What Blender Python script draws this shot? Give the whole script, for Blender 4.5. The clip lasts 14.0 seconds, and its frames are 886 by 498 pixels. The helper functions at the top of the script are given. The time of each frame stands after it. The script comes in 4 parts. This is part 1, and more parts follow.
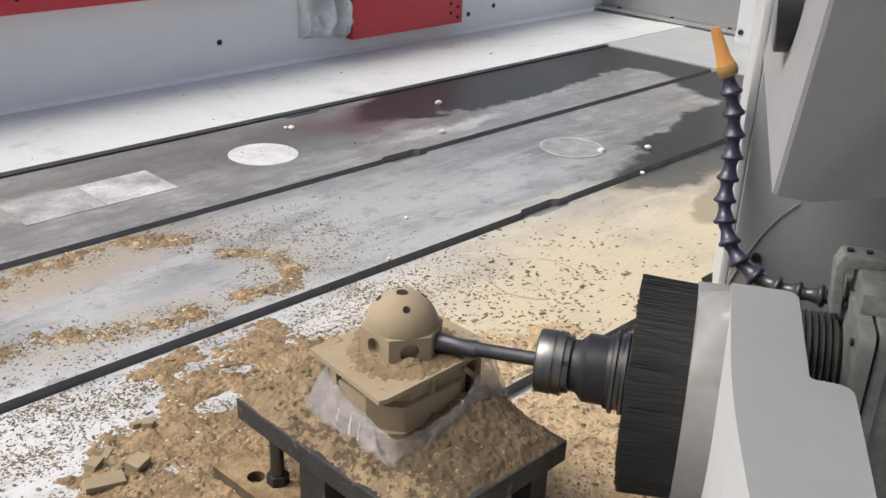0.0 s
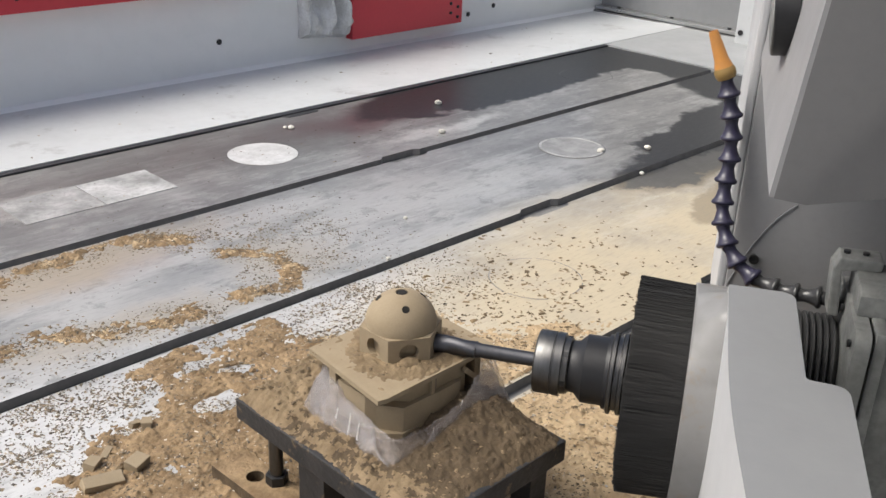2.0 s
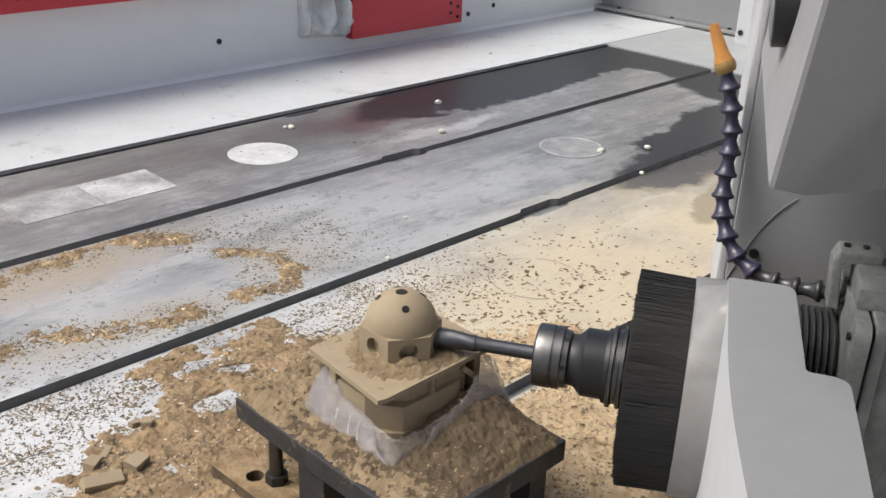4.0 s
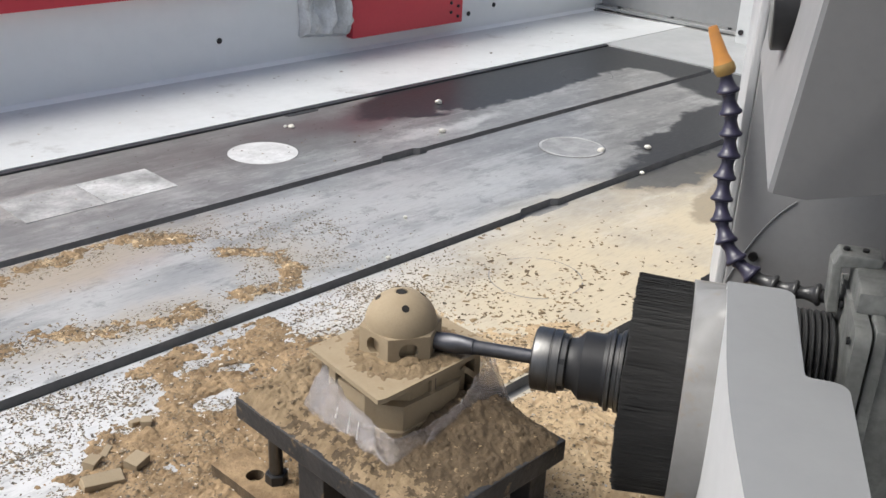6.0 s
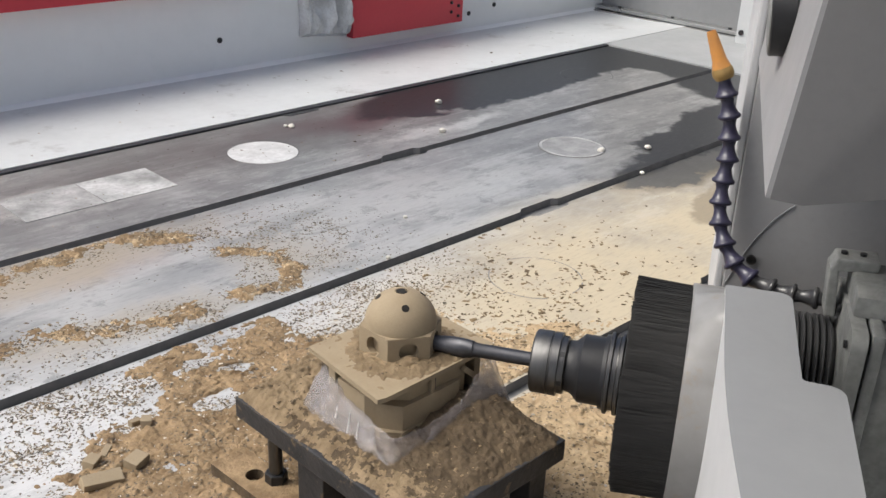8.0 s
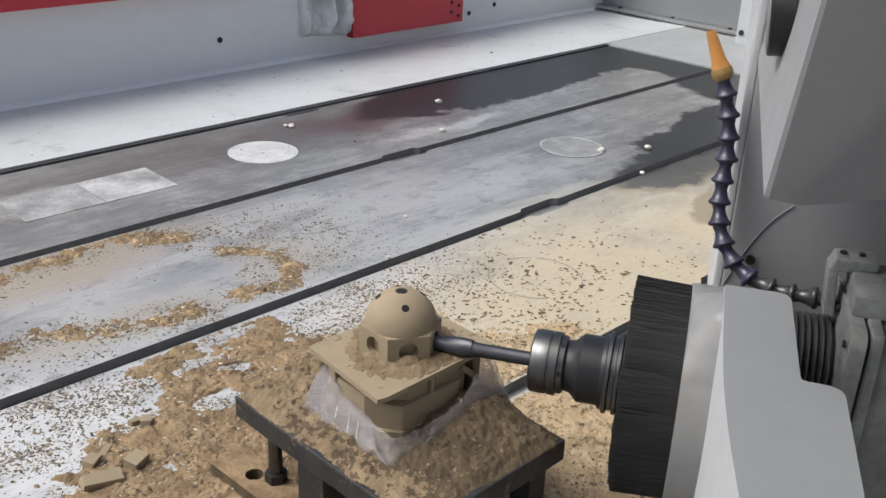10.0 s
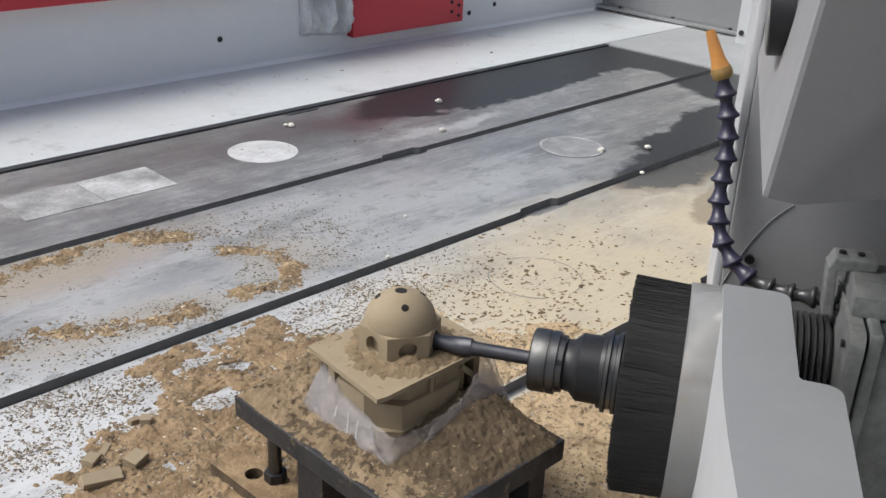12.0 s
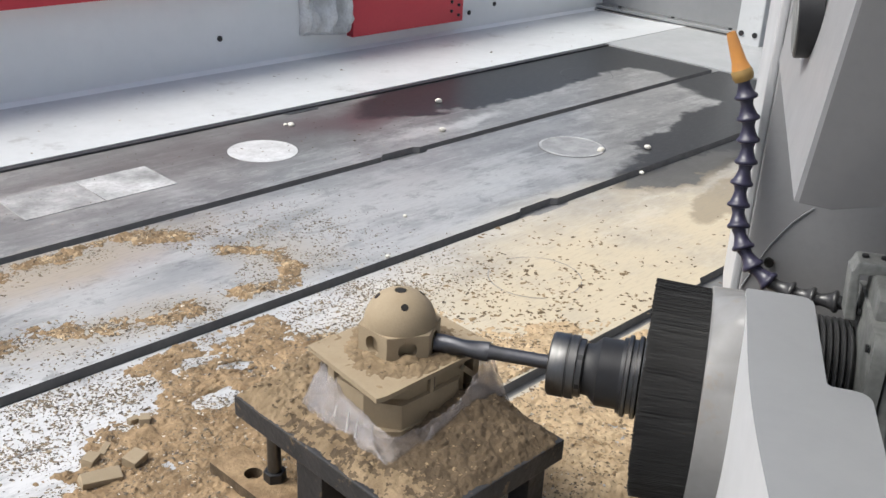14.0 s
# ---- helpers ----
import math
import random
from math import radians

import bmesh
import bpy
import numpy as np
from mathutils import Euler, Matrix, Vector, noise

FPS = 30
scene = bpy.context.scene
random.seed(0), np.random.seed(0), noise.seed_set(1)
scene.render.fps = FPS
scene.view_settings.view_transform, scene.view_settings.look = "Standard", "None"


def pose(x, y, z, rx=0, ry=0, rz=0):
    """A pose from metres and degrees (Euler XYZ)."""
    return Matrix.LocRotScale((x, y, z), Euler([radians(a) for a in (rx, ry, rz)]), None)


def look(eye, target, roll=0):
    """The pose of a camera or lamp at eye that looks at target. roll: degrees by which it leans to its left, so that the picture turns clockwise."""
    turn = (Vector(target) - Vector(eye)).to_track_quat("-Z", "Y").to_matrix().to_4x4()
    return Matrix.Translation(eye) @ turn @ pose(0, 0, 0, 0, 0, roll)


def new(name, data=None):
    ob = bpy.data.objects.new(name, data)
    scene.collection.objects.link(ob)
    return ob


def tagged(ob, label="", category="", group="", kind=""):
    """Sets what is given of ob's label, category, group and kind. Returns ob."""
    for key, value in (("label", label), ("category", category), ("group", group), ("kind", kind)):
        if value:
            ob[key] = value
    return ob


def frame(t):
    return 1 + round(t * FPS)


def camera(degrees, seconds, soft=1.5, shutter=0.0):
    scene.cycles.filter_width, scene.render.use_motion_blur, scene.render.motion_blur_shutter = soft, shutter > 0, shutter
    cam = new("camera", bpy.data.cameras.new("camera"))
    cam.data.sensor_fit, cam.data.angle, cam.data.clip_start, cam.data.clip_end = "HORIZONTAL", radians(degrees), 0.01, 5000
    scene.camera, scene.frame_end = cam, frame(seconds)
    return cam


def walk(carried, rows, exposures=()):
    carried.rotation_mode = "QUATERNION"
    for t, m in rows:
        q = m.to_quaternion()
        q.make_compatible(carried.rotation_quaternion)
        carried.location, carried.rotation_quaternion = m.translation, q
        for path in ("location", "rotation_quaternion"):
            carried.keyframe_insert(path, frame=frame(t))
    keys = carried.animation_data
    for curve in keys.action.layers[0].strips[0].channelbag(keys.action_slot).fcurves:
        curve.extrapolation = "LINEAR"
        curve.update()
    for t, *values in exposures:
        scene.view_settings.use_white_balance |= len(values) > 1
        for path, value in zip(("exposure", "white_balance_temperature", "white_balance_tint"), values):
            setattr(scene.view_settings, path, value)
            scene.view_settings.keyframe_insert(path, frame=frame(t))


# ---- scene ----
cam = camera(48.46, 14.0, soft=1.5)
EYE = (0.0, 0.0, 0.525)


def aim(yaw, pitch, roll):
    """Camera at EYE, heading yaw from +x, tipped down by pitch."""
    y, p = radians(yaw), radians(pitch)
    d = (math.cos(p) * math.cos(y), math.cos(p) * math.sin(y), -math.sin(p))
    return look(EYE, [a + b for a, b in zip(EYE, d)], roll)


walk(cam, [(0.0, aim(44.355, 24.075, 2.157)),
           (1.0, aim(44.331, 24.075, 2.222)),
           (3.0, aim(44.312, 24.085, 2.281)),
           (5.5, aim(44.314, 24.111, 2.338)),
           (8.0, aim(44.312, 24.132, 2.435)),
           (10.5, aim(44.310, 24.145, 2.500)),
           (12.5, aim(44.291, 24.164, 2.605)),
           (14.0, aim(44.274, 24.176, 2.652))],
     [(0.0, 0.42, 6500, 6), (3.0, 0.36, 6500, 6), (5.5, 0.47, 6300, 5), (8.0, 0.36, 6450, 6), (10.5, 0.21, 6200, 5), (12.0, 0.21, 6200, 5), (13.0, 0.36, 6250, 5), (14.0, 0.50, 6250, 5)])

# ---- light: an overcast sky over the open machine, brightest behind the bed ----
world = bpy.data.worlds.new("sky")
scene.world = world
world.use_nodes = True
wn = world.node_tree.nodes
sky = wn.new("ShaderNodeTexSky")
sky.sky_type, sky.sun_disc = "NISHITA", False
sky.sun_elevation, sky.sun_rotation = radians(54.8), radians(-51.6)
sky.air_density, sky.dust_density, sky.ozone_density = 0.6, 5.0, 0.3
world.node_tree.links.new(sky.outputs[0], wn["Background"].inputs[0])
wn["Background"].inputs[1].default_value = 0.15
sun = new("sun", bpy.data.lights.new("sun", "SUN"))
sun.data.energy, sun.data.angle, sun.data.color = 2.1, radians(32), (1.0, 0.98, 0.95)
sun.matrix_world = look((-0.58, 0.46, 1.05), (0, 0, 0))


# ---- materials ----
def nodes_of(name):
    m = bpy.data.materials.new(name)
    m.use_nodes = True
    return m, m.node_tree.nodes, m.node_tree.links


def set_in(node, **kw):
    for k, v in kw.items():
        node.inputs[k.replace("_", " ")].default_value = v


def rgb(c):
    return (*c, 1.0)


def noise_node(n, l, scale, detail=5.0, rough=0.6, stretch=None):
    tc = n.new("ShaderNodeTexCoord")
    mp = n.new("ShaderNodeMapping")
    if stretch:
        mp.inputs["Scale"].default_value = stretch
    l.new(tc.outputs["Object"], mp.inputs["Vector"])
    t = n.new("ShaderNodeTexNoise")
    set_in(t, Scale=scale, Detail=detail, Roughness=rough)
    l.new(mp.outputs[0], t.inputs["Vector"])
    return t


def ramp(n, l, src, lo, hi, a=0.0, b=1.0):
    m = n.new("ShaderNodeMapRange")
    m.clamp = True
    set_in(m, From_Min=lo, From_Max=hi, To_Min=a, To_Max=b)
    l.new(src, m.inputs["Value"])
    return m.outputs[0]


def mix(n, l, fac, a, b):
    m = n.new("ShaderNodeMix")
    m.data_type = "RGBA"
    for sock, v in ((m.inputs[0], fac), (m.inputs[6], a), (m.inputs[7], b)):
        if hasattr(v, "is_linked"):
            l.new(v, sock)
        else:
            sock.default_value = v if not isinstance(v, tuple) else rgb(v[:3])
    return m.outputs[2]


def surface(name, base, dark, rough=0.5, metal=0.0, coarse=8.0, fine=120.0, bump=0.1, spots=None, amount=0.5,
            stretch=None, rough_var=0.12, coat=0.0):
    """Two scales of colour variation between base and dark, varied gloss, a fine relief, and stains of colour spots."""
    m, n, l = nodes_of(name)
    p = n["Principled BSDF"]
    big = noise_node(n, l, coarse, stretch=stretch)
    small = noise_node(n, l, fine, 4.0, stretch=stretch)
    c = mix(n, l, ramp(n, l, big.outputs[0], 0.35, 0.7, 0, amount), base, dark)
    c = mix(n, l, ramp(n, l, small.outputs[0], 0.45, 0.75, 0, amount * 0.6), c, dark)
    if spots:
        st = noise_node(n, l, coarse * 2.3, 8.0, 0.7)
        c = mix(n, l, ramp(n, l, st.outputs[0], 0.58, 0.68, 0, 0.8), c, spots)
    l.new(c, p.inputs["Base Color"])
    l.new(ramp(n, l, big.outputs[0], 0.3, 0.7, max(0.03, rough - rough_var), min(1, rough + rough_var)), p.inputs["Roughness"])
    set_in(p, Metallic=metal)
    p.inputs["Coat Weight"].default_value = coat
    b = n.new("ShaderNodeBump")
    set_in(b, Strength=bump, Distance=0.002)
    l.new(small.outputs[0], b.inputs["Height"])
    l.new(b.outputs[0], p.inputs["Normal"])
    return m


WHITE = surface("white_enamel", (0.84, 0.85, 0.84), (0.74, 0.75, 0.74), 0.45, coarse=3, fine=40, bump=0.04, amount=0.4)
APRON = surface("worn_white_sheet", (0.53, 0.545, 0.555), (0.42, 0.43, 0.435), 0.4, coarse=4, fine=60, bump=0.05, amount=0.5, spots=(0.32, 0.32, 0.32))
# darkened whites for the east end: the light's falloff is put into colour
DIMWHITE = surface("dimmed_white_enamel", (0.22, 0.225, 0.232), (0.17, 0.174, 0.18), 0.45, coarse=4, fine=50, bump=0.05, amount=0.5)
ENDSHEET = surface("dimmed_white_sheet", (0.34, 0.35, 0.355), (0.26, 0.268, 0.272), 0.42, coarse=4, fine=60, bump=0.05, amount=0.5)
RED = surface("red_enamel", (0.60, 0.045, 0.065), (0.48, 0.035, 0.055), 0.4, coarse=4, bump=0.03, amount=0.5)
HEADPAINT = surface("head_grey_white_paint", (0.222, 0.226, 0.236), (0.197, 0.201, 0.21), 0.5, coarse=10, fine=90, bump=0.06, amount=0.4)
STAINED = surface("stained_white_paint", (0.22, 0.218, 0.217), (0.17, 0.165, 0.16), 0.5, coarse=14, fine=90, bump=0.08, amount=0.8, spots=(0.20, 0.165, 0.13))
# brighter copy of the head paint: light on side faces put into colour
LITSIDE = surface("lit_white_side_paint", (0.50, 0.505, 0.515), (0.43, 0.435, 0.445), 0.45, coarse=8, fine=90, bump=0.05, amount=0.4)
# arm and column fronts: their shade is put into these greys
GREY = surface("grey_machine_paint", (0.150, 0.150, 0.153), (0.118, 0.118, 0.12), 0.62, coarse=6, fine=140, bump=0.12, amount=0.5)
COLUMNPAINT = surface("light_grey_column_paint", (0.29, 0.29, 0.296), (0.235, 0.235, 0.24), 0.5, coarse=5, fine=140, bump=0.1, amount=0.6)
CASTING = surface("dusty_grey_casting", (0.32, 0.325, 0.315), (0.15, 0.155, 0.15), 0.5, 0.3, coarse=25, fine=160, bump=0.25, amount=0.9)
STEEL = surface("ground_steel", (0.15, 0.148, 0.146), (0.075, 0.074, 0.073), 0.40, 1.0, coarse=30, fine=90, bump=0.05, stretch=(4, 1, 1), amount=0.6)
CARBIDE = surface("carbide_cutter", (0.12, 0.12, 0.13), (0.07, 0.07, 0.075), 0.5, 1.0, coarse=40, fine=200, bump=0.06)
BLACKED = surface("blackened_steel", (0.022, 0.022, 0.024), (0.013, 0.013, 0.014), 0.42, 0.3, coarse=30, bump=0.05)
STAND = surface("dark_stand_steel", (0.045, 0.045, 0.048), (0.024, 0.024, 0.026), 0.55, 0.4, coarse=30, fine=200, bump=0.3, spots=(0.20, 0.15, 0.09), amount=0.8)
BRISTLE = surface("black_bristle", (0.017, 0.0165, 0.016), (0.011, 0.0105, 0.0105), 0.8, coarse=20, fine=300, bump=0.5, stretch=(0.15, 1, 1))
RUBBER = surface("black_bellows_rubber", (0.04, 0.04, 0.042), (0.024, 0.024, 0.024), 0.36, coarse=30, bump=0.1)
HOSE = surface("navy_hose_plastic", (0.028, 0.026, 0.052), (0.018, 0.017, 0.032), 0.38, coarse=60, bump=0.05)
ORANGE = surface("orange_nozzle_plastic", (0.50, 0.22, 0.05), (0.40, 0.19, 0.06), 0.45, coarse=60, bump=0.05, amount=0.7)
OLIVE = surface("dull_olive_plastic", (0.27, 0.17, 0.05), (0.20, 0.13, 0.05), 0.5, coarse=60, bump=0.05, amount=0.7)
BOARD = surface("tan_model_board", (0.29, 0.23, 0.15), (0.235, 0.182, 0.118), 0.85, coarse=40, fine=500, bump=0.15, amount=0.6)
DUST = surface("tan_sawdust", (0.325, 0.228, 0.128), (0.13, 0.083, 0.043), 0.95, coarse=42, fine=240, bump=0.9, amount=0.95, spots=(0.19, 0.12, 0.06))
# sawdust darkened: shade on the heap's near side is put into the colour
HEAP = surface("darkened_powder", (0.115, 0.081, 0.046), (0.048, 0.033, 0.019), 0.95, coarse=50, fine=260, bump=0.9, amount=0.9, spots=(0.13, 0.09, 0.05))
FRESH = surface("fresh_tan_powder", (0.48, 0.365, 0.225), (0.27, 0.19, 0.108), 0.95, coarse=45, fine=260, bump=0.9, amount=0.8)
TANPOWDER = surface("lighter_tan_powder", (0.255, 0.186, 0.109), (0.12, 0.084, 0.047), 0.95, coarse=50, fine=260, bump=0.9, amount=0.9)
CLOTH = surface("white_cloth_wrap", (0.72, 0.73, 0.73), (0.42, 0.42, 0.40), 0.8, coarse=25, fine=200, bump=0.4, amount=0.7)
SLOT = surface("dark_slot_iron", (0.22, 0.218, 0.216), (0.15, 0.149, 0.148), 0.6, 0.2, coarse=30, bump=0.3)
EDGE = surface("black_edge_steel", (0.065, 0.066, 0.07), (0.035, 0.035, 0.037), 0.45, 0.5, coarse=20, bump=0.2)
STONE = surface("pale_stone_chip", (0.66, 0.64, 0.58), (0.48, 0.45, 0.38), 0.8, coarse=90, bump=0.4)
ALU = surface("brushed_rail_steel", (0.45, 0.46, 0.46), (0.30, 0.30, 0.30), 0.35, 0.9, coarse=20, bump=0.05)


def chip_material():
    m, n, l = nodes_of("wood_chip_flake")
    p = n["Principled BSDF"]
    g = n.new("ShaderNodeNewGeometry")
    cr = n.new("ShaderNodeValToRGB")
    cr.color_ramp.elements[0].color = (0.075, 0.062, 0.050, 1)
    cr.color_ramp.elements[1].color = (0.60, 0.54, 0.46, 1)
    cr.color_ramp.elements.new(0.45).color = (0.17, 0.135, 0.095, 1)
    cr.color_ramp.elements.new(0.88).color = (0.27, 0.21, 0.135, 1)
    l.new(g.outputs["Random Per Island"], cr.inputs[0])
    l.new(cr.outputs[0], p.inputs["Base Color"])
    set_in(p, Roughness=0.9)
    return m


def curl_material():
    m, n, l = nodes_of("brown_shaving")
    p = n["Principled BSDF"]
    g = n.new("ShaderNodeNewGeometry")
    l.new(mix(n, l, g.outputs["Random Per Island"], (0.085, 0.060, 0.036), (0.26, 0.19, 0.11)), p.inputs["Base Color"])
    set_in(p, Roughness=0.9)
    return m


CURL = curl_material()
CHIP = chip_material()
HOLE = surface("black_hole_plug", (0.012, 0.010, 0.008), (0.006, 0.005, 0.004), 0.95, coarse=60, bump=0.05)
GLUE = surface("white_glue", (0.70, 0.68, 0.66), (0.6, 0.58, 0.56), 0.4, coarse=60, bump=0.05)


def film_material():
    """Clear crumpled wrapping film, dusted over in places."""
    m, n, l = nodes_of("dusty_clear_film")
    p = n["Principled BSDF"]
    t = noise_node(n, l, 45, 6)
    l.new(mix(n, l, ramp(n, l, t.outputs[0], 0.45, 0.65), (0.52, 0.49, 0.50), (0.36, 0.31, 0.27)), p.inputs["Base Color"])
    l.new(ramp(n, l, t.outputs[0], 0.4, 0.65, 0.22, 0.55), p.inputs["Roughness"])
    l.new(ramp(n, l, t.outputs[0], 0.4, 0.66, 0.15, 0.36), p.inputs["Alpha"])
    b = n.new("ShaderNodeBump")
    set_in(b, Strength=0.6, Distance=0.004)
    l.new(t.outputs[0], b.inputs["Height"])
    l.new(b.outputs[0], p.inputs["Normal"])
    return m


FILM = film_material()


def bed_material():
    """Planed iron: mill streaks along x, pale dusting and painted glare, oily dark stains, painted red reflection, tan
    film by the stand.
    """
    m, n, l = nodes_of("planed_iron_bed")
    p = n["Principled BSDF"]
    tc = n.new("ShaderNodeTexCoord")
    wob = n.new("ShaderNodeTexNoise")
    set_in(wob, Scale=7.0, Detail=6.0, Roughness=0.65)
    l.new(tc.outputs["Object"], wob.inputs["Vector"])
    sub = n.new("ShaderNodeVectorMath")
    sub.operation = "SUBTRACT"
    l.new(wob.outputs["Color"], sub.inputs[0])
    sub.inputs[1].default_value = (0.5, 0.5, 0.5)
    sc = n.new("ShaderNodeVectorMath")
    sc.operation = "MULTIPLY_ADD"
    l.new(sub.outputs[0], sc.inputs[0])
    sc.inputs[1].default_value = (0.16, 0.16, 0)
    l.new(tc.outputs["Object"], sc.inputs[2])

    def blob(cx, cy, rx, ry, turn=0.0, soft=0.25):
        mp = n.new("ShaderNodeMapping")
        mp.vector_type = "TEXTURE"
        mp.inputs["Location"].default_value = (cx, cy, 0)
        mp.inputs["Rotation"].default_value = (0, 0, radians(turn))
        mp.inputs["Scale"].default_value = (rx, ry, 1)
        l.new(sc.outputs[0], mp.inputs["Vector"])
        flat = n.new("ShaderNodeVectorMath")
        flat.operation = "MULTIPLY"
        flat.inputs[1].default_value = (1, 1, 0)
        l.new(mp.outputs[0], flat.inputs[0])
        ln = n.new("ShaderNodeVectorMath")
        ln.operation = "LENGTH"
        l.new(flat.outputs[0], ln.inputs[0])
        return ramp(n, l, ln.outputs["Value"], 1 - soft, 1 + soft, 1, 0)

    streak = noise_node(n, l, 9, 7, 0.7, (0.55, 2.2, 1))
    cloud = noise_node(n, l, 5, 7, 0.65)
    grain = noise_node(n, l, 260, 3, 0.6, (0.2, 1, 1))
    c = mix(n, l, ramp(n, l, streak.outputs[0], 0.36, 0.64), (0.185, 0.183, 0.18), (0.33, 0.328, 0.318))
    c = mix(n, l, ramp(n, l, cloud.outputs[0], 0.48, 0.62, 0, 0.6), c, (0.38, 0.375, 0.365))
    # the first two pale patches put the near-left glare into the colour
    pale = ((0.30, 0.70, 0.26, 0.13, 0), (0.30, 0.72, 0.36, 0.22, 0), (0.78, 0.93, 0.35, 0.12, 0), (0.47, 0.98, 0.20, 0.12, 0), (0.50, 1.285, 0.06, 0.04, 0), (1.19, 1.20, 0.11, 0.016, 0), (0.82, 1.06, 0.14, 0.035, 0), (0.51, 1.30, 0.07, 0.035, 0), (0.95, 0.92, 0.30, 0.085, 0), (0.62, 1.00, 0.10, 0.06, 0))
    for b in pale[1:]:
        c = mix(n, l, blob(*b, soft=0.5), c, (0.50, 0.495, 0.475))
    c = mix(n, l, blob(*pale[0], soft=0.6), c, (0.70, 0.69, 0.67))
    # glare patch by the stand, painted in white further down
    white = blob(0.63, 0.785, 0.13, 0.045, 0, 0.6)
    smudge = noise_node(n, l, 6.5, 8, 0.68, (0.6, 2.0, 1))
    c = mix(n, l, ramp(n, l, smudge.outputs[0], 0.40, 0.50, 0.55, 0.0), c, (0.22, 0.22, 0.215))
    smear = noise_node(n, l, 8, 10, 0.74, (0.8, 1.7, 1))
    c = mix(n, l, ramp(n, l, smear.outputs[0], 0.53, 0.60, 0, 0.62), c, (0.46, 0.46, 0.45))
    dirt = noise_node(n, l, 17, 9, 0.75)
    c = mix(n, l, ramp(n, l, dirt.outputs[0], 0.57, 0.63, 0, 0.46), c, (0.15, 0.145, 0.14))
    mottle = noise_node(n, l, 24, 9, 0.72, (0.7, 1.4, 1))
    c = mix(n, l, ramp(n, l, mottle.outputs[0], 0.54, 0.61, 0, 0.4), c, (0.46, 0.455, 0.445))
    c = mix(n, l, ramp(n, l, mottle.outputs[0], 0.38, 0.45, 0.45, 0), c, (0.17, 0.168, 0.165))
    scratch = noise_node(n, l, 70, 2, 0.5, (0.03, 1, 1))
    c = mix(n, l, ramp(n, l, scratch.outputs[0], 0.62, 0.70, 0, 0.35), c, (0.52, 0.52, 0.51))
    c = mix(n, l, ramp(n, l, blob(1.10, 1.34, 0.52, 0.075, 0, 0.6), 0, 1, 0, 0.85), c, (0.125, 0.112, 0.112))
    # reflection of the red panel in the far strip, painted into the colour
    c = mix(n, l, ramp(n, l, blob(1.20, 1.345, 0.20, 0.050, 0, 0.5), 0, 1, 0, 0.7), c, (0.12, 0.062, 0.068))
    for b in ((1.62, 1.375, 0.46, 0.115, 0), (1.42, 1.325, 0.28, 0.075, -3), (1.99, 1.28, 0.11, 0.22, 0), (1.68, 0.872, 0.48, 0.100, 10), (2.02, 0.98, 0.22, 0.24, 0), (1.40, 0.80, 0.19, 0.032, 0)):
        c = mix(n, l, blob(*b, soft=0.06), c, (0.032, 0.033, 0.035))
    # pinkish tint painted in for the same red reflection
    c = mix(n, l, ramp(n, l, blob(0.50, 1.045, 0.10, 0.03, 0, 0.6), 0, 1, 0, 0.6), c, (0.40, 0.34, 0.32))
    c = mix(n, l, ramp(n, l, blob(0.53, 0.945, 0.07, 0.025, 0, 0.6), 0, 1, 0, 0.6), c, (0.27, 0.27, 0.27))
    c = mix(n, l, ramp(n, l, blob(0.42, 1.072, 0.20, 0.042, 4, 0.5), 0, 1, 0, 0.8), c, (0.46, 0.39, 0.29))
    c = mix(n, l, ramp(n, l, blob(0.66, 0.92, 0.06, 0.05, 0, 0.6), 0, 1, 0, 0.6), c, (0.46, 0.40, 0.31))
    c = mix(n, l, ramp(n, l, blob(0.44, 0.895, 0.16, 0.025, -12, 0.6), 0, 1, 0, 0.6), c, (0.46, 0.40, 0.31))
    # glare on the bare iron between chips, put into the colour as white
    c = mix(n, l, ramp(n, l, white, 0, 1, 0, 0.9), c, (0.68, 0.67, 0.65))
    c = mix(n, l, ramp(n, l, blob(0.29, 0.77, 0.12, 0.06, 0, 0.5), 0, 1, 0, 0.9), c, (0.72, 0.71, 0.69))
    tan = blob(1.04, 0.61, 0.45, 0.19, 0, 0.38)
    tn = n.new("ShaderNodeMath")
    tn.operation = "MULTIPLY"
    l.new(tan, tn.inputs[0])
    l.new(ramp(n, l, cloud.outputs[0], 0.3, 0.5, 0.55, 0.95), tn.inputs[1])
    c = mix(n, l, tn.outputs[0], c, (0.45, 0.385, 0.275))
    c = mix(n, l, ramp(n, l, blob(1.285, 1.207, 0.085, 0.016, 0, 0.5), 0, 1, 0, 0.8), c, (0.55, 0.545, 0.53))
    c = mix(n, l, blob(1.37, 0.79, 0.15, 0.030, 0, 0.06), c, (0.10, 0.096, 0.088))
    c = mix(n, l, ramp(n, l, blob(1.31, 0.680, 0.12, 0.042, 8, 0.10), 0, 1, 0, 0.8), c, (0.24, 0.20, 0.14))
    c = mix(n, l, ramp(n, l, grain.outputs[0], 0.5, 0.8, 0, 0.35), c, (0.16, 0.155, 0.15))
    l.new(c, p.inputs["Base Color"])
    l.new(ramp(n, l, tn.outputs[0], 0.0, 0.6, 0.33, 0.8), p.inputs["Roughness"])
    l.new(ramp(n, l, tn.outputs[0], 0.0, 0.6, 0.42, 0.0), p.inputs["Metallic"])
    b = n.new("ShaderNodeBump")
    set_in(b, Strength=0.12, Distance=0.001)
    l.new(grain.outputs[0], b.inputs["Height"])
    l.new(b.outputs[0], p.inputs["Normal"])
    return m


BED = bed_material()


